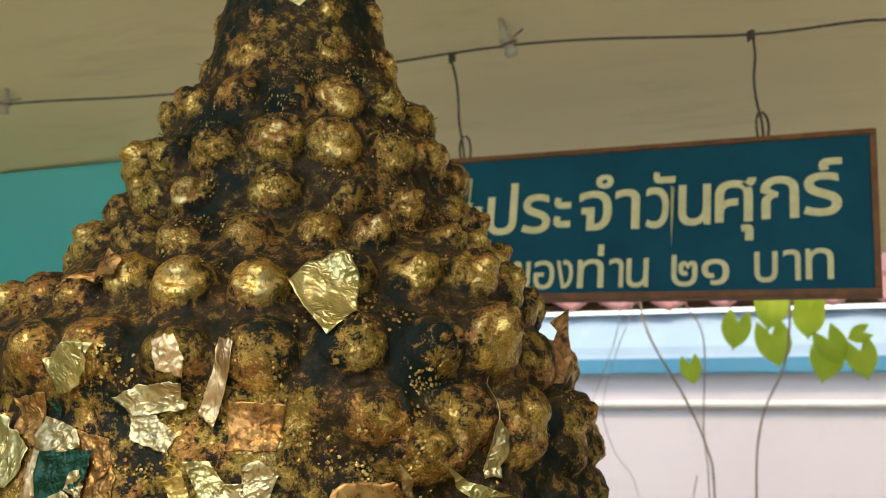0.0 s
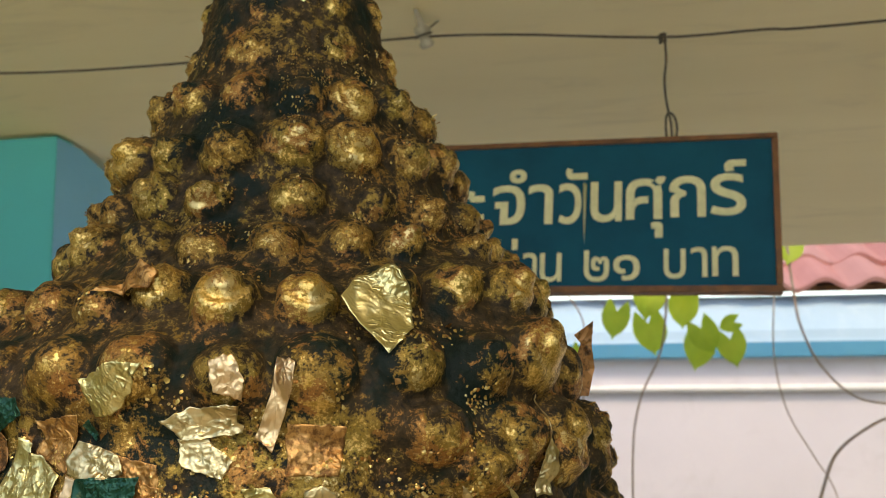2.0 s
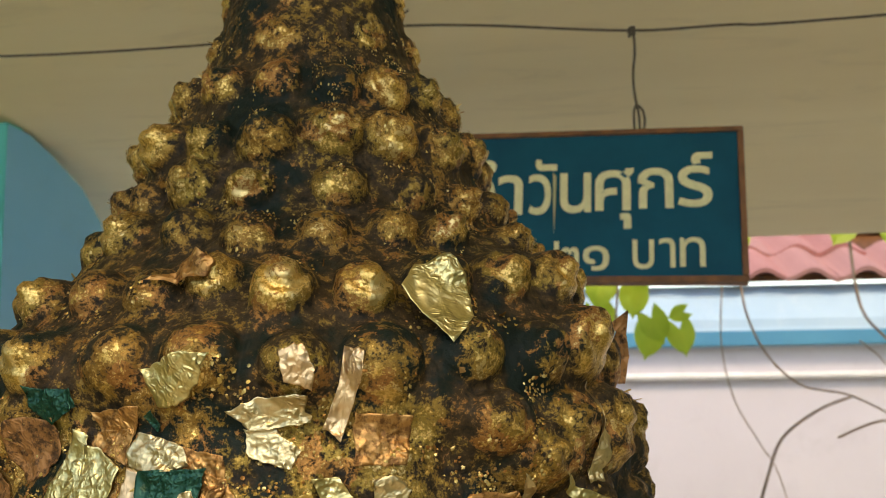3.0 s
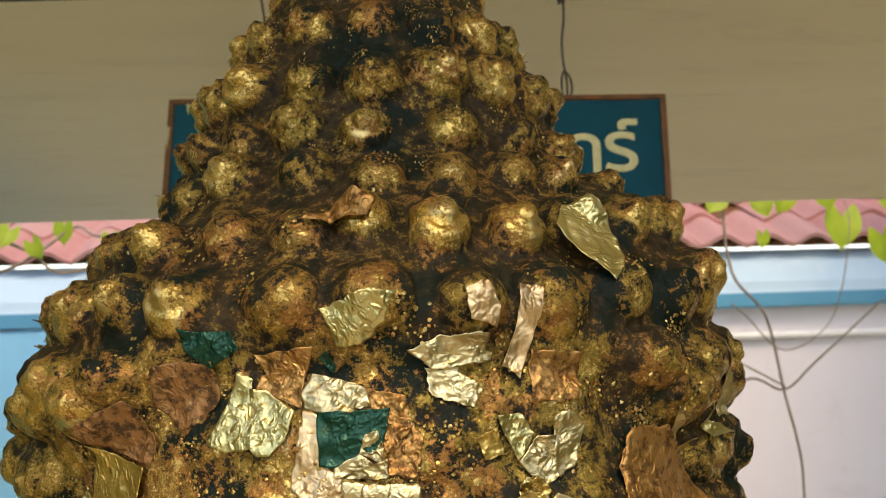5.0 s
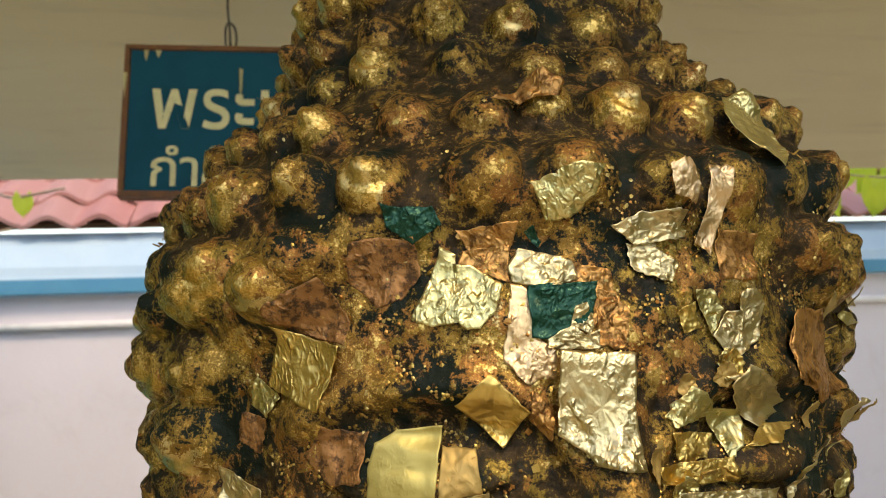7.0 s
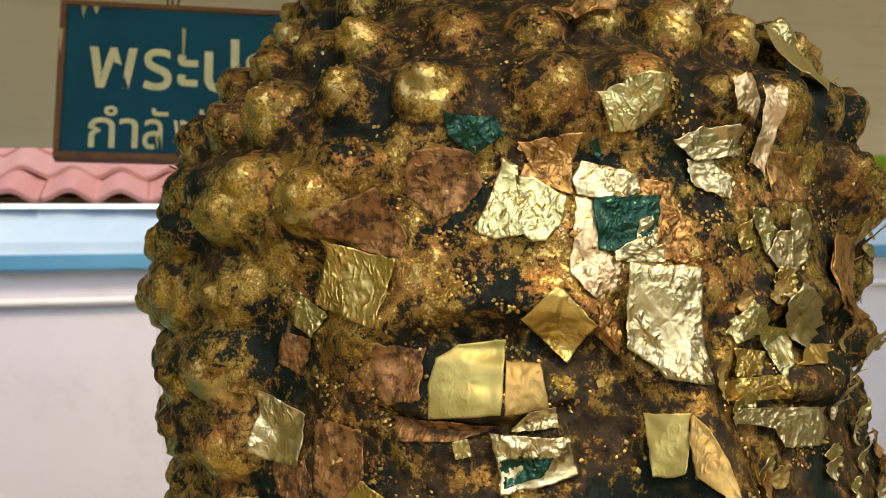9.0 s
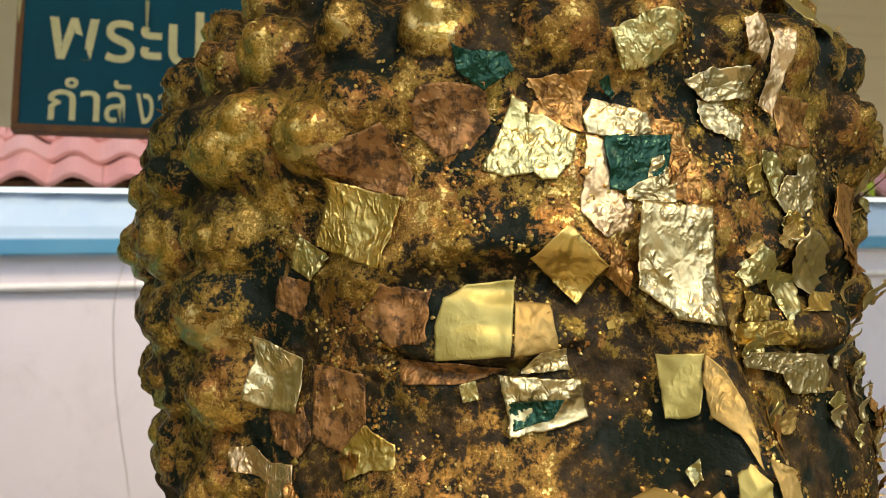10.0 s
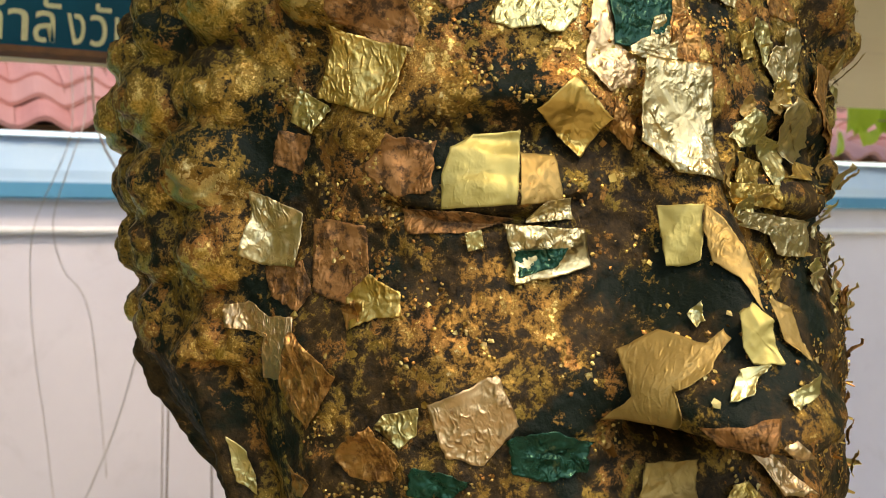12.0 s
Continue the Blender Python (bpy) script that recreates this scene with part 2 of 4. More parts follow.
def tube_bm(points, radius, sides=8, bm=None, taper=1.0):
    """A round rod through points, smoothed."""
    bm = bm or bmesh.new()
    pts = [Vector(q) for q in points]
    fine_pts = []
    for i in range(len(pts) - 1):
        p0, p1, p2, p3 = pts[max(i - 1, 0)], pts[i], pts[i + 1], pts[min(i + 2, len(pts) - 1)]
        for k in range(6):
            t = k / 6
            fine_pts.append(0.5 * (2 * p1 + (p2 - p0) * t + (2 * p0 - 5 * p1 + 4 * p2 - p3) * t * t + (3 * p1 - p0 - 3 * p2 + p3) * t ** 3))
    fine_pts.append(pts[-1])
    rings = []
    for i, q in enumerate(fine_pts):
        d = (fine_pts[min(i + 1, len(fine_pts) - 1)] - fine_pts[max(i - 1, 0)]).normalized()
        u = d.orthogonal().normalized() if i == 0 else (rings_u - d * rings_u.dot(d)).normalized()
        rings_u = u
        w = d.cross(u)
        rad = radius * (1 + (taper - 1) * i / (len(fine_pts) - 1))
        rings.append([bm.verts.new(q + (u * math.cos(2 * math.pi * s / sides) + w * math.sin(2 * math.pi * s / sides)) * rad) for s in range(sides)])
    for r0, r1 in zip(rings, rings[1:]):
        for s in range(sides):
            bm.faces.new((r0[s], r0[(s + 1) % sides], r1[(s + 1) % sides], r1[s]))
    bm.faces.new(rings[0][::-1])
    bm.faces.new(rings[-1])
    return bm


def value_noise(x, y, z, seed=0):
    """Smooth lattice noise, -1 to 1, on arrays."""
    xi, yi, zi = np.floor(x).astype(np.int64), np.floor(y).astype(np.int64), np.floor(z).astype(np.int64)
    fx, fy, fz = x - xi, y - yi, z - zi
    fx, fy, fz = fx * fx * (3 - 2 * fx), fy * fy * (3 - 2 * fy), fz * fz * (3 - 2 * fz)

    def corner(i, j, k):
        h = (i * 374761393 + j * 668265263 + k * 2147483647 + seed * 1274126177) & 0xFFFFFFFF
        h = ((h ^ (h >> 13)) * 1274126177) & 0xFFFFFFFF
        h = h ^ (h >> 16)
        return (h & 0xFFFF) / 32767.5 - 1
    out = 0
    for i in (0, 1):
        for j in (0, 1):
            for k in (0, 1):
                out = out + corner(xi + i, yi + j, zi + k) * (fx if i else 1 - fx) * (fy if j else 1 - fy) * (fz if k else 1 - fz)
    return out


def fbm(x, y, z, scale, octaves=3, seed=0):
    out, amp = 0, 1.0
    for o in range(octaves):
        out = out + amp * value_noise(x * scale, y * scale, z * scale, seed + o)
        scale, amp = scale * 2.1, amp * 0.5
    return out


def smooth(a, b, x):
    t = np.clip((x - a) / (b - a), 0, 1)
    return t * t * (3 - 2 * t)


# ---- the setting ----
PAV = pose(0, 0, 0, 0, 0, -20)        # pavilion: x along the eave, y outwards
WALL = pose(0, 0, 0, 0, 0, -17)       # boundary wall


def soffit_z(d):
    return 1.797 - 0.209 * (d - 1.275)


ground = part("ground", box_bm(-400, 400, -400, 400, -0.3, -0.02), EARTH)
tagged(ground, "bare pale earth round the pavilion", "ground", kind="structure")
floor = part("floor", box_bm(-3.2, 3.6, -2.5, 1.9, -0.02, 0.1, 0.01), CONCRETE)
floor.matrix_world = PAV
tagged(floor, "worn beige cement pavilion floor", "floor", kind="structure")
d0, d1 = -0.25, 1.75
ceiling = part("ceiling", extrude_bm([(d0, soffit_z(d0)), (d1, soffit_z(d1)), (d1 + 0.015, soffit_z(d1) + 0.03), (d1, soffit_z(d1) + 0.07), (d0, soffit_z(d0) + 0.08)], -3.0, 3.4, 20), SOFFIT)
ceiling.matrix_world = PAV
tagged(ceiling, "stained cream plaster soffit sloping down to the eave", "ceiling", kind="structure")

D = 2.58
wall = part("wall_boundary", box_bm(-5, 6, D, D + 0.15, -0.02, 1.60), WHITE)
wall.matrix_world = WALL
tagged(wall, "sunlit white painted boundary wall with faint stains", "wall", kind="structure")
outline = [(D - 0.030, 1.538), (D - 0.034, 1.572), (D - 0.032, 1.580), (D - 0.030, 1.60), (D - 0.004, 1.655), (D + 0.035, 1.685), (D + 0.10, 1.695), (D + 0.19, 1.69), (D + 0.19, 1.53), (D - 0.03, 1.53)]
coping = part("coping", extrude_bm(outline, -5, 6, 40), PALEBLUE)
coping.matrix_world = WALL
tagged(coping, "rounded pale blue painted wall coping in full sun", "coping", kind="structure")
# lower face of the blue coping; its shade is put into the colour
band = part("trim_coping", box_bm(-5, 6, D - 0.038, D - 0.030, 1.534, 1.570, 0.002), SHADEDBLUE)
band.matrix_world = WALL
tagged(band, "blue band under the coping, its shade painted as darker blue", "trim", kind="structure")
pilaster = part("pilaster", box_bm(-1.45, -0.895, D - 0.028, D + 0.02, -0.02, 1.535, 0.006), SKYBLUE)
pilaster.matrix_world = WALL
tagged(pilaster, "sky blue painted pilaster on the boundary wall", "pilaster", kind="structure")
pipe = part("conduit_pipe", tube_bm([(-0.88, D - 0.012, 1.458), (1, D - 0.012, 1.459), (3, D - 0.012, 1.457), (5.8, D - 0.012, 1.46)], 0.010, 10), PVC, smooth=True)
pipe.matrix_world = WALL
tagged(pipe, "thin white plastic conduit along the white wall", "pipe")

# arched pavilion pillar: teal front face, light blue reveal with a curved haunch
pillar = part("pillar", box_bm(-2.4, -0.845, 1.19, 1.23, 0.1, 1.808), TEAL)
pillar.matrix_world = PAV
tagged(pillar, "teal painted pavilion pillar face below an arch", "pillar", kind="structure")
hb = bmesh.new()
prof = [(-0.8445, 1.192, 1.806), (-0.836, 1.235, 1.80), (-0.826, 1.28, 1.778), (-0.814, 1.34, 1.745), (-0.804, 1.38, 1.700), (-0.80, 1.405, 1.62)]
top = [hb.verts.new(q) for q in prof]
low = [hb.verts.new((q[0], q[1], 0.1)) for q in prof]
top_b = [hb.verts.new((q[0] - 0.22, q[1] + 0.02, q[2])) for q in prof]
low_b = [hb.verts.new((q[0] - 0.22, q[1] + 0.02, 0.1)) for q in prof]
for i in range(len(prof) - 1):
    hb.faces.new((top[i], top[i + 1], low[i + 1], low[i]))
    hb.faces.new((top_b[i + 1], top_b[i], low_b[i], low_b[i + 1]))
    hb.faces.new((top[i + 1], top[i], top_b[i], top_b[i + 1]))
for k in (0, -1):
    hb.faces.new((top[k], low[k], low_b[k], top_b[k]))
reveal = part("pillar_reveal", hb, SKYBLUE)
reveal.matrix_world = PAV
tagged(reveal, "light blue painted curved arch reveal of the pillar", "pillar", kind="structure")
# unseen wall added behind the camera so the foil reflects ochre, not sky
court = part("reflected_wall", box_bm(-9, 9, -7.2, -7.0, -0.02, 1.9), OCHRE)
court.matrix_world = PAV
tagged(court, "unseen plain ochre wall added for the gold to reflect", "wall", kind="structure")
# unseen side walls, added to keep light off the statue's flanks
for nm, s0, s1 in (("light_blocker_west", -1.60, -1.45), ("light_blocker_east", 1.10, 1.25)):
    side = part(nm, box_bm(s0, s1, -2.4, 1.15, 0.1, 1.80), OCHRE)
    side.matrix_world = PAV
    tagged(side, "unseen plain ochre side wall added to narrow the light", "wall", kind="structure")

# unseen block added to shade the right part of the boundary wall
upper = part("shade_block", box_bm(1.30, 3.4, 0.2, 1.10, 1.95, 4.1), SOFFIT)
upper.matrix_world = PAV
tagged(upper, "unseen cream block added above the roof to shade the wall", "wall", kind="structure")

# ---- the statue: one mesh, a surface round an upright axis with curls, face and ears raised on it ----
AX, AY, FRONT = -0.070, 0.415, 15.5     # axis; the face's azimuth, degrees from -y towards -x
PROFILE = [(0.70, 0.25), (0.74, 0.27), (0.80, 0.25), (0.86, 0.16), (0.98, 0.15), (1.08, 0.165), (1.13, 0.14), (1.165, 0.075), (1.20, 0.062), (1.235, 0.070),
           (1.26, 0.088), (1.29, 0.102), (1.32, 0.110), (1.35, 0.1195), (1.38, 0.1240), (1.41, 0.1265), (1.432, 0.1262), (1.455, 0.1205), (1.478, 0.1080), (1.50, 0.0920),
           (1.52, 0.0770), (1.545, 0.0668), (1.568, 0.0550), (1.585, 0.0445), (1.62, 0.0352), (1.66, 0.027), (1.72, 0.014), (1.76, 0.004)]
pz, pr = np.array([q[0] for q in PROFILE]), np.array([q[1] for q in PROFILE])
for _ in range(3):                    # round the profile's corners
    tz, trr = [pz[0]], [pr[0]]
    for i in range(len(pz) - 1):
        tz += [0.75 * pz[i] + 0.25 * pz[i + 1], 0.25 * pz[i] + 0.75 * pz[i + 1]]
        trr += [0.75 * pr[i] + 0.25 * pr[i + 1], 0.25 * pr[i] + 0.75 * pr[i + 1]]
    pz, pr = np.array(tz + [pz[-1]]), np.array(trr + [pr[-1]])
pv = np.concatenate([[0], np.cumsum(np.hypot(np.diff(pz), np.diff(pr)))])


def v_of(z):
    return np.interp(z, pz, pv)


# rows of curls: height, how many round the head, azimuth of one of them, half width, half height, relief
CURLS = [(1.618, 7, 28, 0.0095, 0.0090, 0.0018), (1.5965, 7, 30, 0.0110, 0.0090, 0.0024), (1.572, 15, -1.5, 0.0114, 0.0100, 0.0080), (1.548, 18, 0, 0.0120, 0.0108, 0.0105), (1.5275, 18, 0, 0.0100, 0.0092, 0.0100), (1.5105, 22, 4, 0.0102, 0.0088, 0.0098),
         (1.4895, 27, 6.5, 0.0110, 0.0098, 0.0105), (1.4665, 27, 20, 0.0122, 0.0108, 0.0100), (1.4475, 26, 59, 0.0128, 0.0102, 0.0090),
         (1.4375, 23, 77, 0.0145, 0.0108, 0.0088), (1.4165, 23, 80, 0.0155, 0.0118, 0.0095), (1.3940, 23, 83, 0.0158, 0.0118, 0.0098), (1.3715, 23, 83, 0.0155, 0.0115, 0.0092),
         (1.3500, 23, 84, 0.0150, 0.0110, 0.0085)]


def hair_limit(ph):
    """Height of the hairline at an azimuth from the face's middle."""
    a = np.abs(ph)
    return 1.4585 - 0.030 * smooth(20, 52, a) - 0.30 * smooth(54, 60, a)


def wrap(ph):
    return (ph + 180) % 360 - 180


def relief(az, v):
    """Height above the plain surface at azimuth az (degrees) and way v along the profile; and its gold amount, with
    shade painted in.
    """
    z, r = np.interp(v, pv, pz), np.interp(v, pv, pr)
    ph = wrap(az - FRONT)
    x, y = -np.sin(np.radians(az)) * r, -np.cos(np.radians(az)) * r
    h, gilt_shade = np.zeros_like(z), np.zeros_like(z)
    wobx, wobz = 0.0016 * value_noise(x * 45, y * 45, z * 45, 5), 0.0016 * value_noise(x * 45, y * 45, z * 45, 6)
    hollow = np.zeros_like(z)
    for row, (cz, count, first, wide, tall, high) in enumerate(CURLS):
        step = 360 / count
        k = np.round((az - first) / step)
        jit = np.sin(k * 12.9898 + row * 78.233) * 43758.5453
        jit = jit - np.floor(jit)
        ca, cv = first + k * step + (jit - 0.5) * step * 0.26, v_of(cz) + (np.modf(jit * 7.31)[0] - 0.5) * 0.0055
        size = 0.90 + 0.24 * np.modf(jit * 3.7)[0]
        dx, dv = np.radians(wrap(az - ca)) * (r + 0.006) + 0.6 * wobx, v - cv + 0.6 * wobz
        d = np.hypot(dx / wide, dv / tall) / size
        on = smooth(-0.004, 0.004, np.interp(cv, pv, pz) - hair_limit(wrap(ca - FRONT)))
        ear_off = 1 - smooth(1.345, 1.335, cz) * smooth(66, 74, np.abs(wrap(ca - FRONT)))
        dome = np.sqrt(np.clip(1 - d * d, 0, 1))
        turn = np.arctan2(dv, dx) + 6.28 * jit
        spiral = np.cos(turn + 2 * math.pi * 1.7 * d) * smooth(0.95, 0.6, d) * smooth(0.08, 0.3, d)
        nub = np.exp(-(d / 0.32) ** 2) * 0.0015
        keep = on * ear_off
        b = keep * (high * (0.85 + 0.25 * jit) * (0.58 * dome ** 1.05 + 0.40 * np.exp(-(d / 0.95) ** 2)) + (0.0011 * spiral + nub) * (dome > 0) * (0.35 + 0.65 * (jit > 0.25)))
        h = np.maximum(h, b)
        # more gold low on each curl: leaf crumbs plus painted light from below
        gilt_shade = np.maximum(gilt_shade, dome ** 0.8 * keep * (0.85 * jit - 0.90 * dv / tall))
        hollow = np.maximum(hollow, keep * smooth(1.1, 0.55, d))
    # face
    lx = np.sin(np.radians(ph)) * r          # sideways from the face's middle, metres
    front = smooth(75, 55, np.abs(ph))
    ax = np.abs(lx)
    browz = 1.410 - 7.0 * (ax - 0.052) ** 2 - 0.010 * smooth(0.03, 0.008, ax)
    f = 0.0048 * np.exp(-((z - browz) / 0.0055) ** 2) * smooth(0.006, 0.016, ax) * smooth(0.100, 0.085, ax)
    f = f - 0.0060 * np.exp(-((z - 1.396) / 0.008) ** 2 - ((ax - 0.045) / 0.028) ** 2)
    f = f + 0.0085 * np.exp(-((z - 1.384) / 0.0105) ** 2 - ((ax - 0.058) / 0.024) ** 2)
    slit = 1.3755 + 9.0 * (ax - 0.058) ** 2
    f = f - 0.0050 * np.exp(-((z - slit) / 0.0020) ** 2) * smooth(0.030, 0.036, ax) * smooth(0.086, 0.078, ax)
    f = f + 0.0040 * np.exp(-((z - 1.345) / 0.022) ** 2 - ((ax - 0.062) / 0.026) ** 2)
    down = np.clip((1.408 - z) / (1.408 - 1.338), 0, 1.0)
    halfw = 0.0085 + 0.010 * down ** 1.5
    nose = (0.004 + 0.036 * down ** 1.2) * smooth(1.3255, 1.3345, z) * smooth(1.425, 1.395, z)
    f = f + nose * np.exp(-(ax / halfw) ** 2.4)
    f = f + 0.011 * np.exp(-((z - 1.341) / 0.0085) ** 2 - ((ax - 0.018) / 0.0085) ** 2)
    f = f - 0.020 * np.exp(-((z - 1.3265) / 0.0050) ** 2 - ((ax - 0.009) / 0.0115) ** 2)
    lipw = np.sqrt(np.clip(1 - (ax / 0.036) ** 2, 0, 1))
    f = f + 0.009 * lipw * np.exp(-((z - 1.304 - 0.002 * np.cos(ax * 170)) / 0.0055) ** 2) + 0.010 * lipw * np.exp(-((z - 1.289) / 0.006) ** 2)
    f = f + 0.010 * np.exp(-((z - 1.258) / 0.014) ** 2 - (ax / 0.026) ** 2)
    f = f + 0.021 * smooth(1.365, 1.295, z) * smooth(1.235, 1.27, z) * smooth(66, 48, np.abs(ph))
    hairy = smooth(-0.004, 0.006, z - hair_limit(ph))
    inset = 0.0092 * smooth(1.340, 1.385, z) * smooth(80, 52, np.abs(ph)) * (1 - smooth(-0.010, 0.008, z - hair_limit(np.minimum(np.abs(ph), 53))))
    h = h + f * front - inset
    # ears: long flat lobes
    ea = np.abs(ph) - (79 + 240 * (1.345 - z) * 0.12)
    inear = smooth(1.352, 1.340, z) * smooth(1.185, 1.20, z)
    width = 15 + 120 * np.clip(1.34 - z, 0, 0.08)
    ear = smooth(1.15, 0.85, np.abs(ea - 5) / width)
    rim = np.exp(-((np.abs(ea - 5) / width - 0.78) / 0.14) ** 2)
    h = h + inear * (0.0065 * ear + 0.0045 * rim * ear) - 0.0135 * smooth(1.342, 1.285, z) * smooth(1.20, 1.24, z) * smooth(70, 84, np.abs(ph))
    # the crown is fuller on one side
    h = h + 0.010 * np.exp(-((wrap(az + 46)) / 16) ** 2) * smooth(1.452, 1.475, z) * smooth(1.518, 1.495, z) - 0.006 * np.exp(-((wrap(az - 92)) / 20) ** 2) * smooth(1.485, 1.50, z) * smooth(1.53, 1.515, z)
    # plastered-on layers of old leaf and grime
    head = smooth(1.15, 1.22, z)
    q = value_noise(x * 60, y * 60, z * 60, 21)
    layers = fbm(x, y, z, 75, 4, 31)
    rough = 1 - 0.45 * hairy * smooth(1.43, 1.46, z)
    h = h + head * rough * (0.0013 * layers + 0.0009 * np.floor(2.2 * q + 0.35 * layers) / 2 + 0.0005 * fbm(x, y, z, 330, 2, 51))
    forehead = smooth(1.468, 1.450, z) * smooth(64, 50, np.abs(ph)) * smooth(1.385, 1.42, z)
    # less gold between curls and on the far cheek paints their shade in
    gilt_shade = np.clip(0.33 * gilt_shade + 0.05 * smooth(45, 60, np.abs(ph)) * smooth(1.46, 1.43, z) - 0.10 * hairy * (1 - hollow) * smooth(1.42, 1.45, z) - 0.03 * hairy - 0.03 + 0.20 * forehead * (0.7 + 0.5 * q) - (0.14 - 0.07 * hairy) * smooth(0.25, -0.25, layers) - 0.25 * inear * ear
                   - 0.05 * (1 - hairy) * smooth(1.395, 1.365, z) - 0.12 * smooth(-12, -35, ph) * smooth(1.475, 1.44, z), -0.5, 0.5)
    return h, gilt_shade


def place(az, v, h):
    r, z = np.interp(v, pv, pr), np.interp(v, pv, pz)
    e = 0.006
    dr, dz = np.interp(v + e, pv, pr) - np.interp(v - e, pv, pr), np.interp(v + e, pv, pz) - np.interp(v - e, pv, pz)
    ln = np.hypot(dr, dz) + 1e-9
    rr = r + h * dz / ln
    a = np.radians(az)
    back = smooth(1.465, 1.525, z)        # the crown sits back from the face
    return np.stack([AX + 0.0065 * back - np.sin(a) * rr, AY + 0.017 * back - np.cos(a) * rr, z - h * dr / ln], -1)


def build_statue():
    azs = np.concatenate([np.arange(-100, 135, 0.5), np.arange(135, 260, 3.0)])
    v0, v1 = v_of(1.235), v_of(1.645)
    vs = np.concatenate([np.linspace(0, v0, 60)[:-1], np.arange(v0, v1, 0.0011), np.linspace(v1, pv[-1], 40)])
    A, V = np.meshgrid(azs, vs)
    h, gilt_shade = relief(A, V)
    P = place(A, V, h).reshape(-1, 3)
    na, nv = len(azs), len(vs)
    i = np.arange(nv - 1)[:, None] * na
    j = np.arange(na)[None, :]
    j2 = (j + 1) % na
    quads = np.stack([i + j, i + na + j, i + na + j2, i + j2], -1).reshape(-1, 4)
    me = bpy.data.meshes.new("buddha_statue")
    me.vertices.add(len(P))
    me.vertices.foreach_set("co", P.ravel())
    me.loops.add(quads.size)
    me.loops.foreach_set("vertex_index", quads.ravel().astype(np.int32))
    me.polygons.add(len(quads))
    me.polygons.foreach_set("loop_start", np.arange(0, quads.size, 4, dtype=np.int32))
    me.polygons.foreach_set("use_smooth", np.ones(len(quads), dtype=bool))
    me.update(calc_edges=True)
    me.validate()
    at = me.attributes.new("gilding_and_shade", "FLOAT", "POINT")
    at.data.foreach_set("value", gilt_shade.ravel().astype(np.float32))
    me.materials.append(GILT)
    return new("buddha_statue", me)


statue = build_statue()
tagged(statue, "weathered gilded statue head with spiral curls, on a plinth", "statue")
plinth = part("plinth", box_bm(AX - 0.33, AX + 0.33, AY - 0.33, AY + 0.33, 0.1, 0.705, 0.015), PLINTH)
tagged(plinth, "plain painted masonry plinth under the statue", "plinth", kind="structure")


# ---- gold leaf squares pressed on the statue ----
pale, silvery, yellow = "crumpled pale gold leaf square stuck on the statue", "crinkled silvery gold leaf square stuck on the statue", "creased yellow gold leaf square stuck on the statue"
brown, peach = "translucent brownish gold leaf stuck on the statue", "worn peach gold leaf patch stuck on the statue"
red_l, orange_l, green_l = "thin copper-red leaf patch rubbed onto the statue", "worn orange gold leaf patch on the statue", "dark green metal leaf scrap stuck on the statue"
flake_l = "small curled gold leaf flake peeling off the statue"
leaf_no = 0


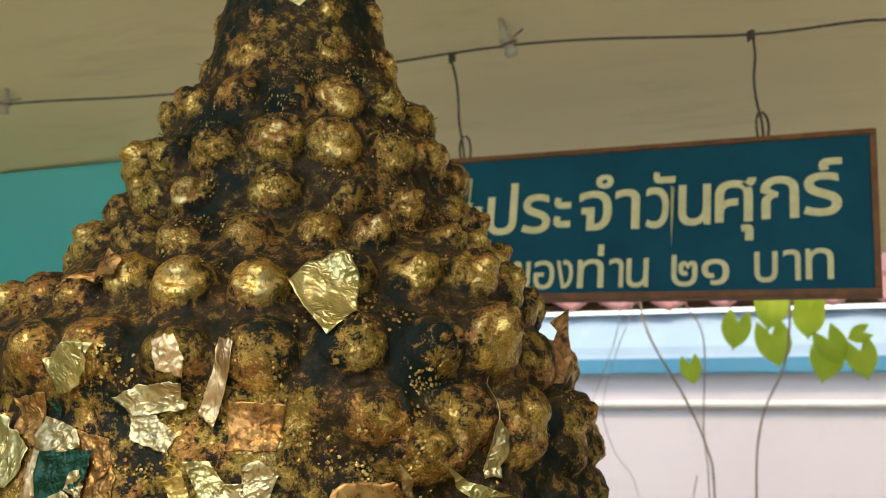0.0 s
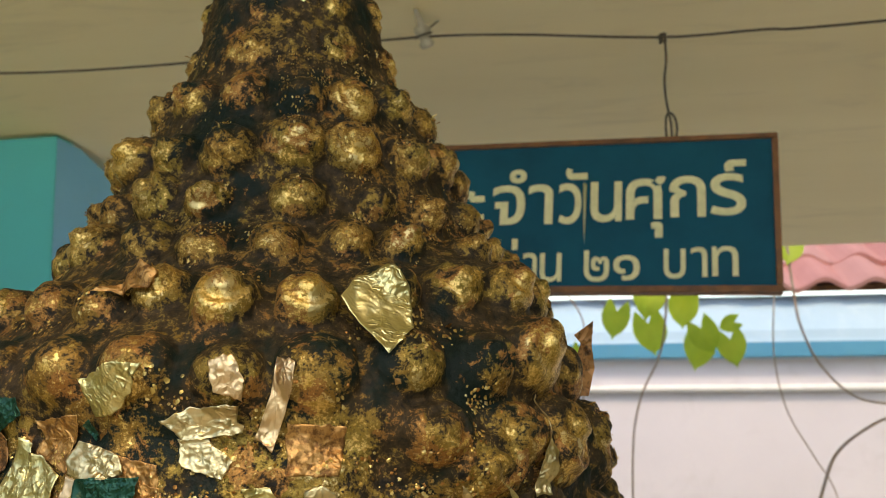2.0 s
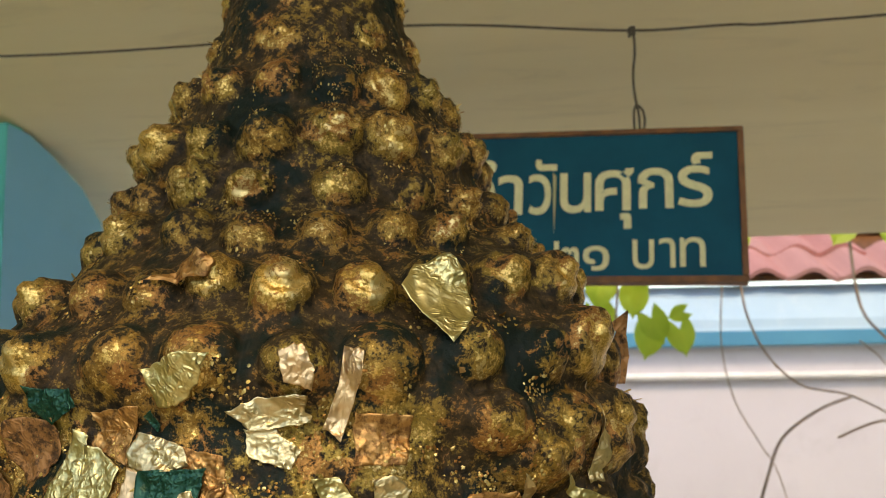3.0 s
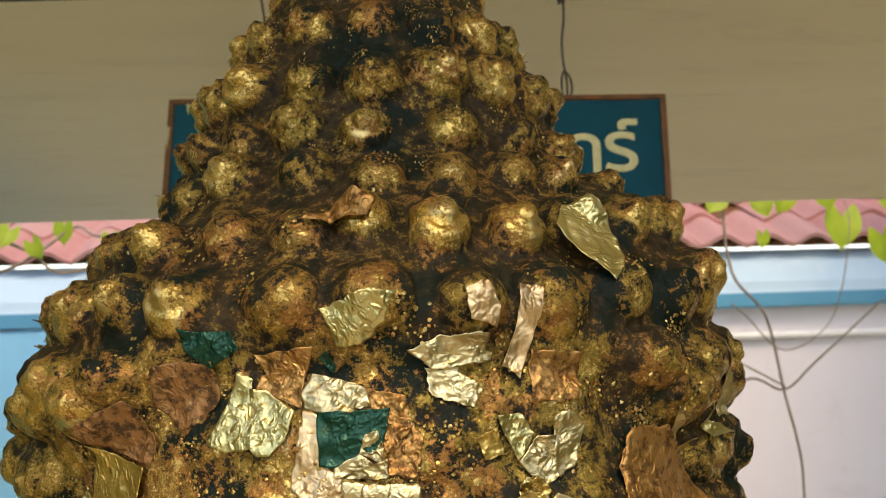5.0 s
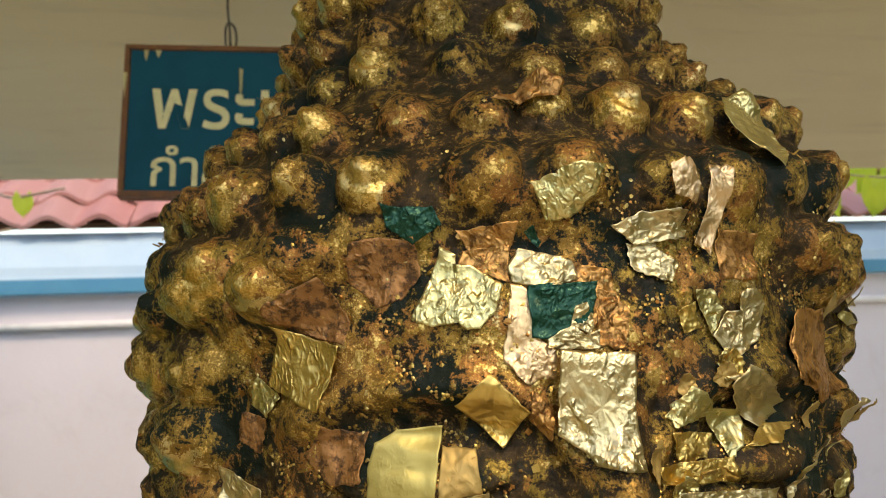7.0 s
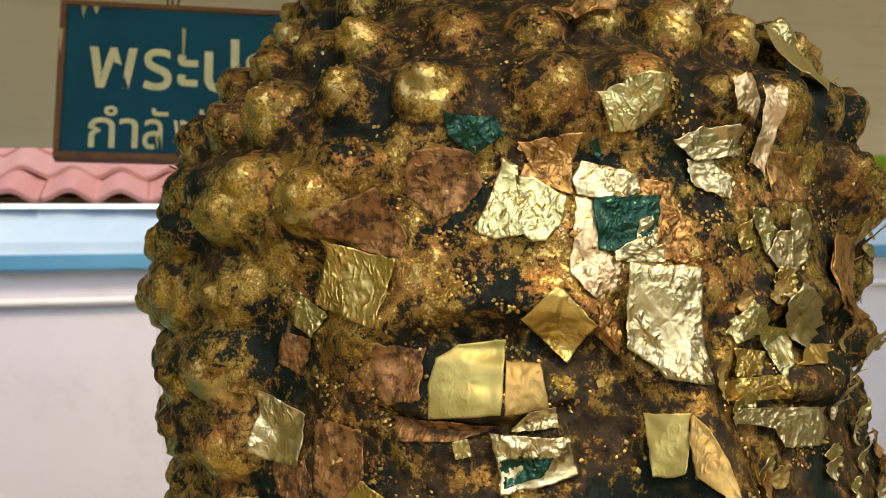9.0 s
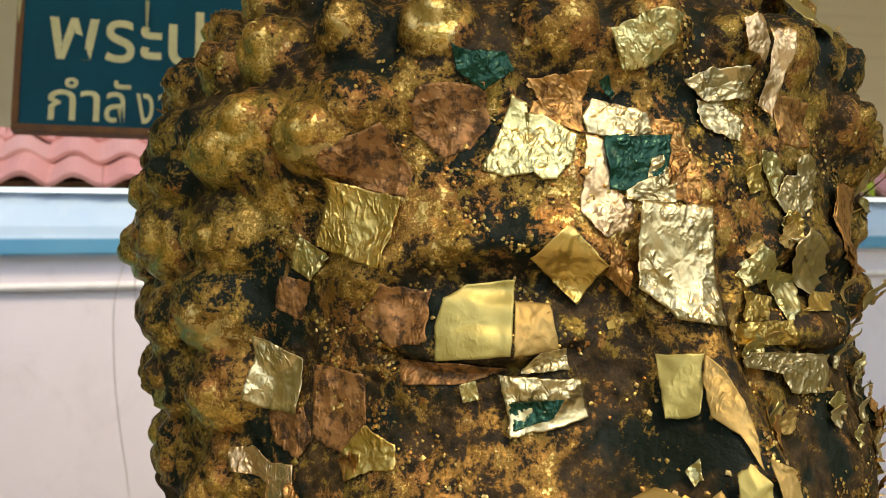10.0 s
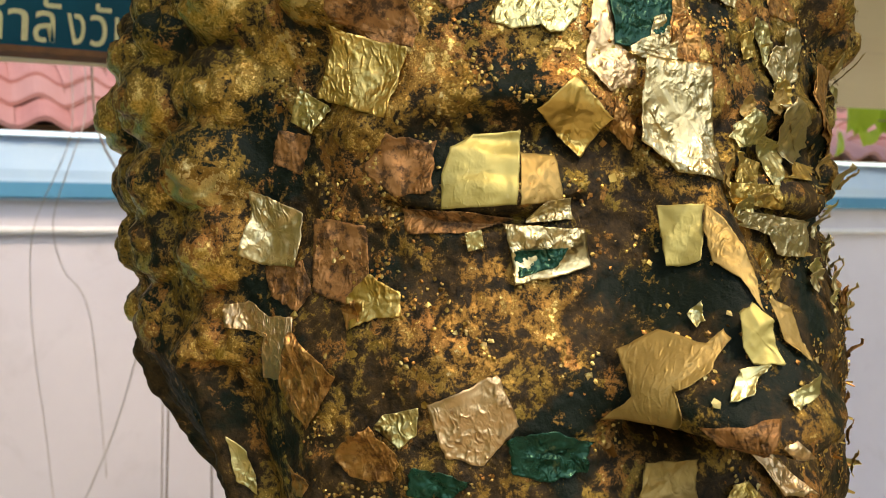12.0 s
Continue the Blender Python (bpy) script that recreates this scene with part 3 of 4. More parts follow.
def gold_leaf(az, z, outline, mat, label, lift=0.0, rag=1.0, crease=1.0, off=0.25, flat=0.35):
    """A torn, crumpled piece of metal leaf that clings to the statue round (az, z). outline: its corners in millimetres, to the viewer's
    right and up; lift: how far (mm) its upper edge stands off; off: its clearance in mm."""
    global leaf_no
    leaf_no += 1
    seed = leaf_no
    pts = np.array(outline, float) / 1000
    ends = np.roll(pts, -1, 0)
    lens = np.hypot(*(ends - pts).T)
    edge = []
    for a, b, ln in zip(pts, ends, lens):
        k = max(3, int(round(56 * ln / lens.sum())))
        edge += [a + (b - a) * i / k for i in range(k)]
    edge = np.array(edge)
    middle = edge.mean(0)
    size = float(lens.sum()) / 4
    ring = np.arange(len(edge)) / len(edge) * 40
    edge = middle + (edge - middle) * (1 + 0.035 * rag * fbm(ring, ring * 0 + seed, ring * 0, 0.9, 3, seed))[:, None]
    radii = np.linspace(0, 1, 13) ** 0.8
    X = middle[0] + radii[:, None] * (edge[:, 0] - middle[0])[None]
    Y = middle[1] + radii[:, None] * (edge[:, 1] - middle[1])[None]
    v = v_of(z)
    r = float(np.interp(v, pv, pr)) + 0.004
    A, V = az - np.degrees(X / r), v + Y
    hs = [relief(A + da, V + dv)[0] for da, dv in ((0, 0), (0.8, 0), (-0.8, 0), (0, 0.0018), (0, -0.0018))]
    H = 0.35 * np.maximum(hs[0], np.mean(hs, 0)) + 0.65 * np.maximum.reduce(hs)
    H = H + flat * np.clip(H.mean() + 0.45 * (H.max() - H.mean()) - H, 0, 0.006)
    turn = seed * 2.4
    U, W = X * math.cos(turn) + Y * math.sin(turn), -X * math.sin(turn) + Y * math.cos(turn)
    fold = np.abs(fbm(U * 1.8, W, X * 0 + seed * 0.017, 190, 3, seed)) + 0.6 * np.abs(fbm(U, W * 1.6, X * 0 + seed * 0.013, 420, 2, seed + 7))
    up = np.clip(0.5 + (Y - middle[1]) / size, 0, 1)
    curl = radii[:, None] ** 3 * np.clip(fbm(ring, ring * 0 + seed, ring * 0 + 3.3, 0.35, 2, seed + 5), 0, 1)[None]
    H = H + off / 1000 + 0.00036 * crease * (1 - fold) + 0.0010 * curl + lift / 1000 * (0.3 * up + 0.9 * up ** 3)
    P = place(A, V, H)
    k = len(edge)
    verts = [tuple(P[0].mean(0))] + [tuple(q) for q in P[1:].reshape(-1, 3)]
    faces = [(0, 1 + i, 1 + (i + 1) % k) for i in range(k)]
    for b in range(len(radii) - 2):
        faces += [(1 + b * k + i, 1 + (b + 1) * k + i, 1 + (b + 1) * k + (i + 1) % k, 1 + b * k + (i + 1) % k) for i in range(k)]
    ob = mesh_object("gold_leaf", verts, faces, mat, smooth=True)
    sol = ob.modifiers.new("thickness", "SOLIDIFY")
    sol.thickness, sol.offset = 0.0001, 1
    return tagged(ob, label, "gold leaf", "leaf squares on the statue")


gold_leaf(46.1, 1.4441, [(-9.5, 6.2), (-0.6, 8.6), (9.1, 8.6), (10.9, -1.0), (4.7, -8.2), (-3.3, -10.6), (-11.3, -3.4)], COPPER, red_l, off=0.05, flat=0.0)
gold_leaf(55.4, 1.4318, [(-5.8, 5.9), (2.4, 9.9), (8.7, -2.1), (6.9, -9.3), (-12.1, -4.5)], COPPER, red_l, off=0.05, flat=0.0)
gold_leaf(42.0, 1.4562, [(-7.7, 3.0), (6.0, 4.6), (8.6, -0.2), (-0.0, -5.8), (-6.9, -1.8)], GREEN, green_l, off=0.1, flat=0.1)
gold_leaf(-7.1, 1.4460, [(-8.6, 8.2), (10.0, 6.6), (7.3, -7.8), (-8.6, -7.0)], ORANGE, orange_l, off=0.0, flat=0.0, rag=2.0)
gold_leaf(31.8, 1.4509, [(-9.1, 4.6), (9.3, 6.2), (5.8, -2.6), (1.4, -9.0), (-7.3, 0.6)], ORANGE, orange_l, off=0.0, flat=0.0, rag=2.0)
gold_leaf(17.8, 1.4371, [(-8.6, 9.3), (6.7, 6.1), (7.5, -5.1), (0.4, -11.5), (-5.9, 1.3)], ORANGE, orange_l, off=0.0, flat=0.0, rag=2.0)
gold_leaf(26.6, 1.4226, [(-5.1, 15.9), (-0.5, 15.9), (1.3, 0.7), (7.7, -3.3), (6.8, -11.3), (-1.4, -12.1), (-8.7, -5.7)], PEACH, peach, off=0.05, flat=0.1, rag=2.0)
gold_leaf(15.2, 1.4286, [(-4.5, 9.9), (1.8, 7.5), (5.4, 1.1), (2.7, -10.1), (-5.4, -8.5)], ORANGE, orange_l, off=0.05, flat=0.0, rag=2.0)
gold_leaf(32.6, 1.4463, [(-6.5, 4.6), (8.5, 5.4), (7.6, -6.6), (-1.2, -2.6), (-8.3, -1.0)], ORANGE, orange_l, off=0.1, flat=0.1, rag=1.5)
gold_leaf(36.2, 1.4364, [(-4.9, 14.1), (-0.4, 13.3), (-1.3, 10.1), (4.0, 9.3), (13.9, 2.9), (11.2, -5.9), (6.7, -9.9), (3.1, -10.7), (0.4, -8.3), (-7.6, -9.1), (-14.8, -6.7), (-10.3, 1.3)], PALEGOLD, pale, 0.6, off=0.3)
gold_leaf(24.9, 1.4432, [(-9.7, 1.5), (-6.1, 7.1), (1.9, 5.5), (9.9, 2.3), (11.7, -3.3), (5.4, -4.9), (-4.3, -4.9), (-8.8, -3.3)], WHITEGOLD, silvery, 0.4, crease=1.6)
gold_leaf(25.4, 1.4527, [(-3.0, 1.2), (-0.4, 2.8), (2.2, -1.2), (1.3, -2.8)], GREEN, green_l, 1.0)
gold_leaf(22.0, 1.4300, [(-10.9, 8.5), (10.9, 9.3), (9.1, -0.3), (6.3, -3.5), (-5.4, -7.5), (-10.0, -6.7)], GREEN, green_l, 0.4, crease=0.7, off=0.8, flat=0.8)
gold_leaf(19.4, 1.4286, [(-2.4, 3.5), (1.3, 4.3), (3.1, -0.5), (2.2, -5.3), (-4.2, -2.1)], WHITEGOLD, silvery, 0.5, crease=1.8, off=1.3, flat=0.8)
gold_leaf(20.9, 1.4223, [(-8.1, 0.2), (-0.8, 4.2), (3.8, 1.0), (7.4, 2.6), (7.4, -3.0), (-1.7, -3.0), (-8.1, -2.2)], WHITEGOLD, silvery, 0.8, rag=2.0, crease=2.0, off=1.1, flat=0.8)
gold_leaf(18.4, 1.4007, [(-10.9, 18.6), (10.9, 17.0), (10.0, 1.8), (10.9, -13.4), (-2.7, -11.8), (-5.4, -8.6), (-12.7, -3.8)], WHITEGOLD, silvery, 0.8, crease=1.4, off=0.4, flat=0.6)
gold_leaf(31.7, 1.4033, [(-0.7, 10.4), (10.2, -0.8), (2.0, -11.2), (-11.6, 1.6)], GOLD, yellow, 0.6, off=0.4)
gold_leaf(25.6, 1.4013, [(-2.7, 7.6), (3.6, 1.2), (2.7, -7.6), (-3.6, -1.2)], ORANGE, orange_l, off=0.1, flat=0.0, rag=2.0)
gold_leaf(59.0, 1.4161, [(-6.8, 12.0), (14.1, 6.4), (7.7, -12.8), (-15.0, -5.6)], GOLD, yellow, 0.6)
gold_leaf(67.4, 1.4067, [(-2.3, 7.0), (8.6, 0.6), (0.5, -5.8), (-6.8, -1.8)], PALEGOLD, pale, 0.4)
gold_leaf(57.7, 1.4319, [(-2.5, 5.0), (9.2, 5.0), (11.0, -6.2), (-8.0, -3.0), (-9.8, -0.6)], COPPER, red_l, off=0.05, flat=0.0, rag=2.0)
gold_leaf(70.5, 1.3966, [(-3.4, 6.0), (7.5, 3.6), (2.9, -6.8), (-7.0, -2.8)], COPPER, red_l, off=0.05, flat=0.0, rag=2.0)
gold_leaf(73.2, 1.3732, [(-6.2, 13.4), (10.6, 6.2), (8.9, -8.2), (-4.4, -7.4), (-8.9, -4.2)], WHITEGOLD, silvery, 0.8, crease=1.8)
gold_leaf(44.7, 1.3902, [(-6.4, 5.2), (-0.1, 8.4), (13.3, 9.2), (11.5, -10.0), (-9.1, -10.8), (-9.1, -2.0)], SATIN, pale, 0.5, rag=0.4, crease=0.35, off=0.5, flat=0.7)
gold_leaf(36.5, 1.3870, [(-5.2, 6.8), (4.7, 6.0), (6.5, -6.0), (-6.1, -6.8)], BROWNGOLD, brown, 0.2, crease=0.6, off=0.3)
gold_leaf(35.6, 1.3782, [(-6.2, -1.9), (-0.9, 2.9), (6.2, 3.7), (7.1, -1.9), (-6.2, -2.7)], WHITEGOLD, silvery, 1.2, crease=1.8, off=0.8)
gold_leaf(36.3, 1.3675, [(-10.9, 8.0), (11.2, 6.4), (13.8, -3.2), (3.2, -5.6), (-8.2, -7.2), (-9.1, 1.6)], WHITEGOLD, "crumpled silver-green leaf square stuck on the statue", 0.3, crease=2.0, off=0.6)
gold_leaf(36.9, 1.3660, [(-6.8, 2.4), (8.1, 3.2), (4.6, -1.6), (-5.9, -4.0)], GREEN, "dark green metal leaf strip stuck on the statue", off=1.1)
gold_leaf(47.8, 1.3761, [(-13.9, 3.4), (4.8, 2.6), (17.2, 0.2), (4.8, -3.0), (-13.0, -3.0)], COPPER, red_l, off=0.05, flat=0.0, rag=2.0)
gold_leaf(54.0, 1.3907, [(-3.6, 8.6), (9.0, 6.2), (9.0, -6.6), (-1.8, -8.2), (-12.6, -0.2)], COPPER, red_l, off=0.05, flat=0.0, rag=2.0)
gold_leaf(44.8, 1.3711, [(-2.7, 2.0), (1.8, 2.8), (2.7, -2.0), (-1.8, -2.8)], PALEGOLD, pale)
gold_leaf(20.3, 1.3726, [(-4.6, 7.7), (5.2, 8.5), (4.3, 3.7), (1.6, -5.1), (-1.9, -7.5), (-4.6, -7.5)], SATIN, pale, 0.5, crease=0.4, off=0.4, flat=0.6)
gold_leaf(17.4, 1.3701, [(-1.4, 11.0), (1.3, 7.8), (3.9, -3.4), (3.0, -12.2), (0.4, -5.8), (-4.0, -2.6), (-3.2, 5.4)], BROWNGOLD, "brownish translucent gold leaf stuck along the nose", 0.4, crease=0.5, off=0.5)
gold_leaf(21.3, 1.3557, [(-1.5, 0.0), (1.1, 3.2), (1.1, -0.8), (-0.6, -2.4)], PALEGOLD, pale, 1.0)
gold_leaf(17.9, 1.3540, [(-2.7, 4.1), (-0.1, 6.5), (2.5, 3.3), (2.5, -1.5), (3.3, -4.7), (-1.9, -5.5), (-3.6, -2.3)], SATIN, pale, 1.0, crease=0.5, off=0.5, flat=0.7)
gold_leaf(14.6, 1.3557, [(-3.0, 5.6), (2.2, 3.2), (3.0, -6.4), (-2.2, -2.4)], BROWNGOLD, brown, 1.5, crease=0.5)
gold_leaf(24.7, 1.3448, [(-8.7, 1.6), (-0.3, 7.2), (6.5, 6.4), (9.9, 9.6), (10.8, 8.0), (5.7, 2.4), (-2.0, -3.2), (-1.1, -11.2), (-13.0, -14.4), (-7.9, -6.4)], BROWNGOLD, "brown-gold leaf wrapped over the nostril", 0.3, crease=0.7, off=0.3)
gold_leaf(20.1, 1.3460, [(-0.6, 2.0), (4.5, 3.6), (0.2, -2.0), (-4.0, -3.6)], PALEGOLD, pale, 1.0)
gold_leaf(15.5, 1.3452, [(-3.6, -0.4), (3.2, 3.6), (3.2, -0.4), (-2.8, -2.8)], PALEGOLD, pale, 1.5)
gold_leaf(19.9, 1.3341, [(-9.3, 3.2), (3.1, 7.2), (-1.0, 3.2), (7.2, -13.6)], COPPER, red_l, off=0.1, flat=0.0)
gold_leaf(45.0, 1.3295, [(-10.9, 5.6), (5.4, 12.8), (10.3, -0.0), (2.1, -10.4), (-6.9, -8.0)], PEACH, "peach gold leaf square stuck on the cheek", 0.6, crease=0.9)
gold_leaf(66.9, 1.3370, [(-1.5, 13.8), (11.8, 3.4), (1.8, -11.0), (-4.8, -5.4), (-7.3, -0.6)], ORANGE, "folded orange gold leaf peeling off the statue", 2.5, crease=2.0, off=0.6)
gold_leaf(73.9, 1.3480, [(-13.0, 7.9), (-3.6, 8.7), (1.5, 4.7), (10.9, 4.7), (11.8, -3.3), (6.6, -12.1), (-3.6, -12.9), (1.5, -0.1), (-12.2, 2.3)], PEACH, "peach gold leaf fragment stuck beside the ear", 0.2, rag=1.5)
gold_leaf(62.6, 1.3649, [(-10.2, 13.1), (7.4, 10.7), (9.1, -6.9), (3.0, -10.1), (-9.3, -6.9)], COPPER, red_l, off=0.05, flat=0.0)
gold_leaf(70.6, 1.3601, [(-9.9, 5.1), (4.9, 6.7), (7.5, -2.1), (4.0, -6.9), (-6.5, -2.9)], COPPER, red_l, off=0.05, flat=0.0, rag=2.0)
gold_leaf(57.4, 1.3560, [(-1.3, 7.7), (7.4, 2.9), (8.2, -2.7), (0.4, -3.5), (-6.5, -5.9), (-8.2, 1.3)], GOLD, yellow, 1.5, rag=2.0)
gold_leaf(60.3, 1.3534, [(-2.8, 1.6), (1.5, 4.0), (2.4, -1.6), (-1.1, -4.0)], ORANGE, orange_l, 2.0)
gold_leaf(53.8, 1.3292, [(-3.8, 2.7), (5.2, 5.1), (4.4, -2.1), (0.3, -5.3), (-6.2, -0.5)], PALEGOLD, pale, 0.6)
gold_leaf(57.7, 1.3225, [(1.7, 8.1), (8.2, 0.9), (6.6, -6.3), (-3.9, -7.1), (-8.7, -0.7), (-3.9, 4.9)], ORANGE, "folded orange gold leaf peeling off the statue", 2.5, rag=2.0, crease=2.0)
gold_leaf(82.7, 1.3097, [(-2.5, 9.4), (1.4, 3.8), (2.9, -9.0), (-1.7, -4.2)], PALEGOLD, "narrow pale leaf strip stuck on the ear", 0.3, crease=0.5)
gold_leaf(67.1, 1.3130, [(-2.5, 5.2), (3.7, 1.2), (1.4, -2.8), (-2.5, -3.6)], ORANGE, "folded orange gold leaf peeling off the statue", 2.0)
gold_leaf(49.4, 1.3161, [(-5.8, 4.3), (1.3, 2.7), (7.6, 0.3), (3.6, -3.7), (-6.6, -3.7)], GREEN, green_l, 0.6, rag=2.0, crease=2.0)
gold_leaf(36.6, 1.3221, [(-9.2, 5.3), (0.4, 6.9), (10.0, 2.9), (8.4, -4.3), (-1.2, -6.7), (-8.4, -4.3)], GREEN, "torn green and gold leaf scraps stuck on the cheek", 1.0, rag=2.5, crease=2.0)
gold_leaf(22.1, 1.3149, [(-6.1, 4.8), (8.1, 4.0), (5.7, -4.8), (-7.7, -4.0)], BROWNGOLD, brown, 0.3)
gold_leaf(13.1, 1.3118, [(-2.5, 1.6), (2.1, 2.4), (6.1, -2.4), (-5.7, -1.6)], GOLD, yellow, 1.0)
gold_leaf(10.1, 1.3209, [(-17.4, 16.2), (-15.0, 17.8), (18.5, -12.6), (7.4, -12.6), (6.6, -8.6)], PEACH, peach, 0.3, rag=2.0)
gold_leaf(-0.4, 1.4305, [(-7.2, 4.8), (0.9, 5.6), (6.3, -1.6), (-0.0, -8.8)], PALEGOLD, pale, 1.2, crease=1.6)
gold_leaf(-5.7, 1.4268, [(-5.8, 2.1), (0.6, 2.1), (-0.3, 7.7), (5.1, 9.3), (11.5, 4.5), (6.9, -7.5), (-5.8, -13.1), (-12.1, -5.1)], WHITEGOLD, silvery, 1.2, crease=2.0)
gold_leaf(-1.7, 1.4586, [(-0.1, 11.6), (5.0, 8.4), (4.1, 1.2), (-1.0, -13.2), (-6.1, -9.2), (-1.8, 1.2)], PEACH, peach, 0.4, rag=1.5)
gold_leaf(4.6, 1.4620, [(-5.6, 3.8), (1.2, 5.4), (4.5, -1.0), (3.7, -5.0), (-3.9, -3.4)], PEACH, peach, 0.4, rag=2.0)
gold_leaf(8.2, 1.4533, [(-13.5, 1.3), (-3.9, 4.5), (10.0, 3.7), (11.7, -1.9), (1.3, -3.5), (-5.6, -4.3)], WHITEGOLD, silvery, 0.8, rag=2.0, crease=2.0)
gold_leaf(8.2, 1.4450, [(-8.3, 5.3), (1.4, 5.3), (8.5, -1.1), (5.9, -6.7), (-7.4, -2.7)], WHITEGOLD, silvery, 0.5, rag=2.0, crease=2.0)
gold_leaf(21.0, 1.4605, [(-10.6, 3.1), (-0.4, 4.7), (8.0, 4.7), (8.0, -0.9), (0.4, -5.7), (-5.5, -5.7)], PALEGOLD, pale, 1.2, rag=2.0, crease=1.6)
gold_leaf(24.0, 1.4888, [(-11.6, -3.6), (-2.2, 2.0), (1.5, 5.2), (10.2, 1.2), (8.0, -2.8), (-5.8, -2.0)], ORANGE, "folded orange gold leaf peeling off the curls", 2.5, off=0.6)
gold_leaf(-30.0, 1.4231, [(-7.3, 10.6), (-1.8, 5.8), (9.1, -12.6), (-0.0, -3.8)], WHITEGOLD, silvery, 1.0)
gold_leaf(-37.5, 1.4267, [(-5.2, 2.2), (-15.2, 7.0), (16.6, -4.2), (3.9, -5.0)], PALEGOLD, pale, 1.5)
gold_leaf(-22.0, 1.4149, [(-8.2, 11.6), (4.5, 10.8), (20.9, -5.2), (6.4, -14.0), (-11.8, -7.6), (-11.8, 4.4)], ORANGE, orange_l, 0.6, rag=2.0, crease=1.6)
gold_leaf(3.6, 1.4271, [(-4.5, 2.6), (1.8, 5.0), (4.5, -3.0), (-1.8, -4.6)], GOLD, yellow, 0.5)
gold_leaf(5.2, 1.4013, [(-8.2, -1.9), (-0.0, 6.9), (5.4, 3.7), (6.3, -4.3), (-3.6, -4.3)], PALEGOLD, pale, 1.5, crease=1.6)
gold_leaf(-7.7, 1.4024, [(-15.6, 4.9), (-7.4, 10.5), (10.7, 2.5), (15.3, -5.5), (3.5, -9.5), (-6.5, -3.1)], WHITEGOLD, silvery, 1.5, crease=2.0)
gold_leaf(4.8, 1.4021, [(-7.2, 0.5), (-0.9, 5.3), (3.6, 3.7), (11.8, -3.5), (-7.2, -5.9)], PALEGOLD, pale, 1.5, crease=1.4)
gold_leaf(-2.5, 1.3930, [(-10.1, 8.0), (9.7, 5.6), (4.3, -4.0), (-1.1, -7.2), (-2.9, -2.4)], PALEGOLD, pale, 1.8, crease=1.2)
gold_leaf(4.0, 1.3902, [(-9.9, 5.2), (9.9, 2.8), (5.4, -3.6), (-5.4, -4.4)], GOLD, yellow, 1.0)
gold_leaf(0.1, 1.3727, [(-15.6, 6.0), (24.2, 3.6), (18.0, -6.8), (1.2, -6.0), (-2.4, -0.4), (-25.4, 3.6)], WHITEGOLD, silvery, 1.0, rag=2.0, crease=2.0)
gold_leaf(4.2, 1.3834, [(-15.7, 3.2), (13.9, 3.2), (16.5, -4.0), (-14.8, -2.4)], GOLD, yellow, 1.2, rag=2.0, crease=2.0)
gold_leaf(-8.8, 1.4047, [(-19.1, 5.0), (-7.3, 6.6), (16.3, -4.6), (10.0, -7.0)], WHITEGOLD, silvery, 1.8, crease=1.6)
gold_leaf(-10.9, 1.3916, [(-2.0, 3.0), (15.1, 2.2), (1.6, -2.6), (-14.6, -2.6)], GOLD, yellow, 1.2, rag=2.0)
gold_leaf(-25.7, 1.4136, [(-15.6, 14.6), (3.5, 15.4), (31.7, -11.8), (2.5, -15.8), (-22.0, -2.2)], ORANGE, orange_l, 1.0, rag=2.0)
gold_leaf(-16.5, 1.4819, [(-11.5, 2.4), (-6.2, 9.6), (4.5, 11.2), (10.5, 4.0), (9.8, -8.0), (0.7, -16.8), (-7.7, -2.4)], PALEGOLD, pale, 2.0, rag=0.6, off=0.6, flat=1.0)
gold_leaf(21.0, 1.4608, [(-9.7, 2.0), (10.6, 5.2), (5.5, -1.2), (-6.3, -6.0)], PALEGOLD, pale, 1.0)
gold_leaf(-4.5, 1.6178, [(-6.8, 1.6), (5.8, 1.6), (1.0, -3.2)], PALEGOLD, "small pale gold leaf scrap on the topknot", 0.5)
gold_leaf(-42.3, 1.4411, [(1.2, 16.4), (-1.5, 9.2), (3.9, -0.4), (2.1, -13.2), (-3.3, -13.2), (-2.4, 1.2)], WHITEGOLD, "pale worn leaf rim curled round a hair curl", 0.6, rag=1.5)



def leaf_shard():
    """A stiff brown curled piece of leaf that stands up from the hair."""
    shape = [(-4, -4), (-3, 4), (1, 15), (-1.5, 18), (5.5, 23), (5, 14), (6, 6), (3, -4)]
    bm = bmesh.new()
    front = [bm.verts.new((x / 1000, 0.0025 * math.sin(z * 0.16) + 0.00006 * x * x, z / 1000)) for x, z in shape]
    for a, b, c in ((0, 1, 7), (1, 6, 7), (1, 2, 6), (2, 5, 6), (2, 4, 5), (2, 3, 4)):
        bm.faces.new((front[a], front[b], front[c]))
    bmesh.ops.subdivide_edges(bm, edges=list(bm.edges), cuts=2, use_grid_fill=True)
    for vv in bm.verts:
        vv.co.y += 0.0006 * math.sin(vv.co.z * 900) * math.cos(vv.co.x * 1300)
    bmesh.ops.solidify(bm, geom=list(bm.faces), thickness=0.0003)
    ob = part("gold_leaf", bm, COPPER, label="brown curled leaf shard standing up from the curls")
    ob.matrix_world = pose(0.0400, 0.3620, 1.4625, 0, 0, -10)
    return tagged(ob, "brown curled leaf shard standing up from the curls", "gold leaf", "leaf squares on the statue")


leaf_shard()

# loose flakes that stand off the far cheek and temple
rng = random.Random(21)


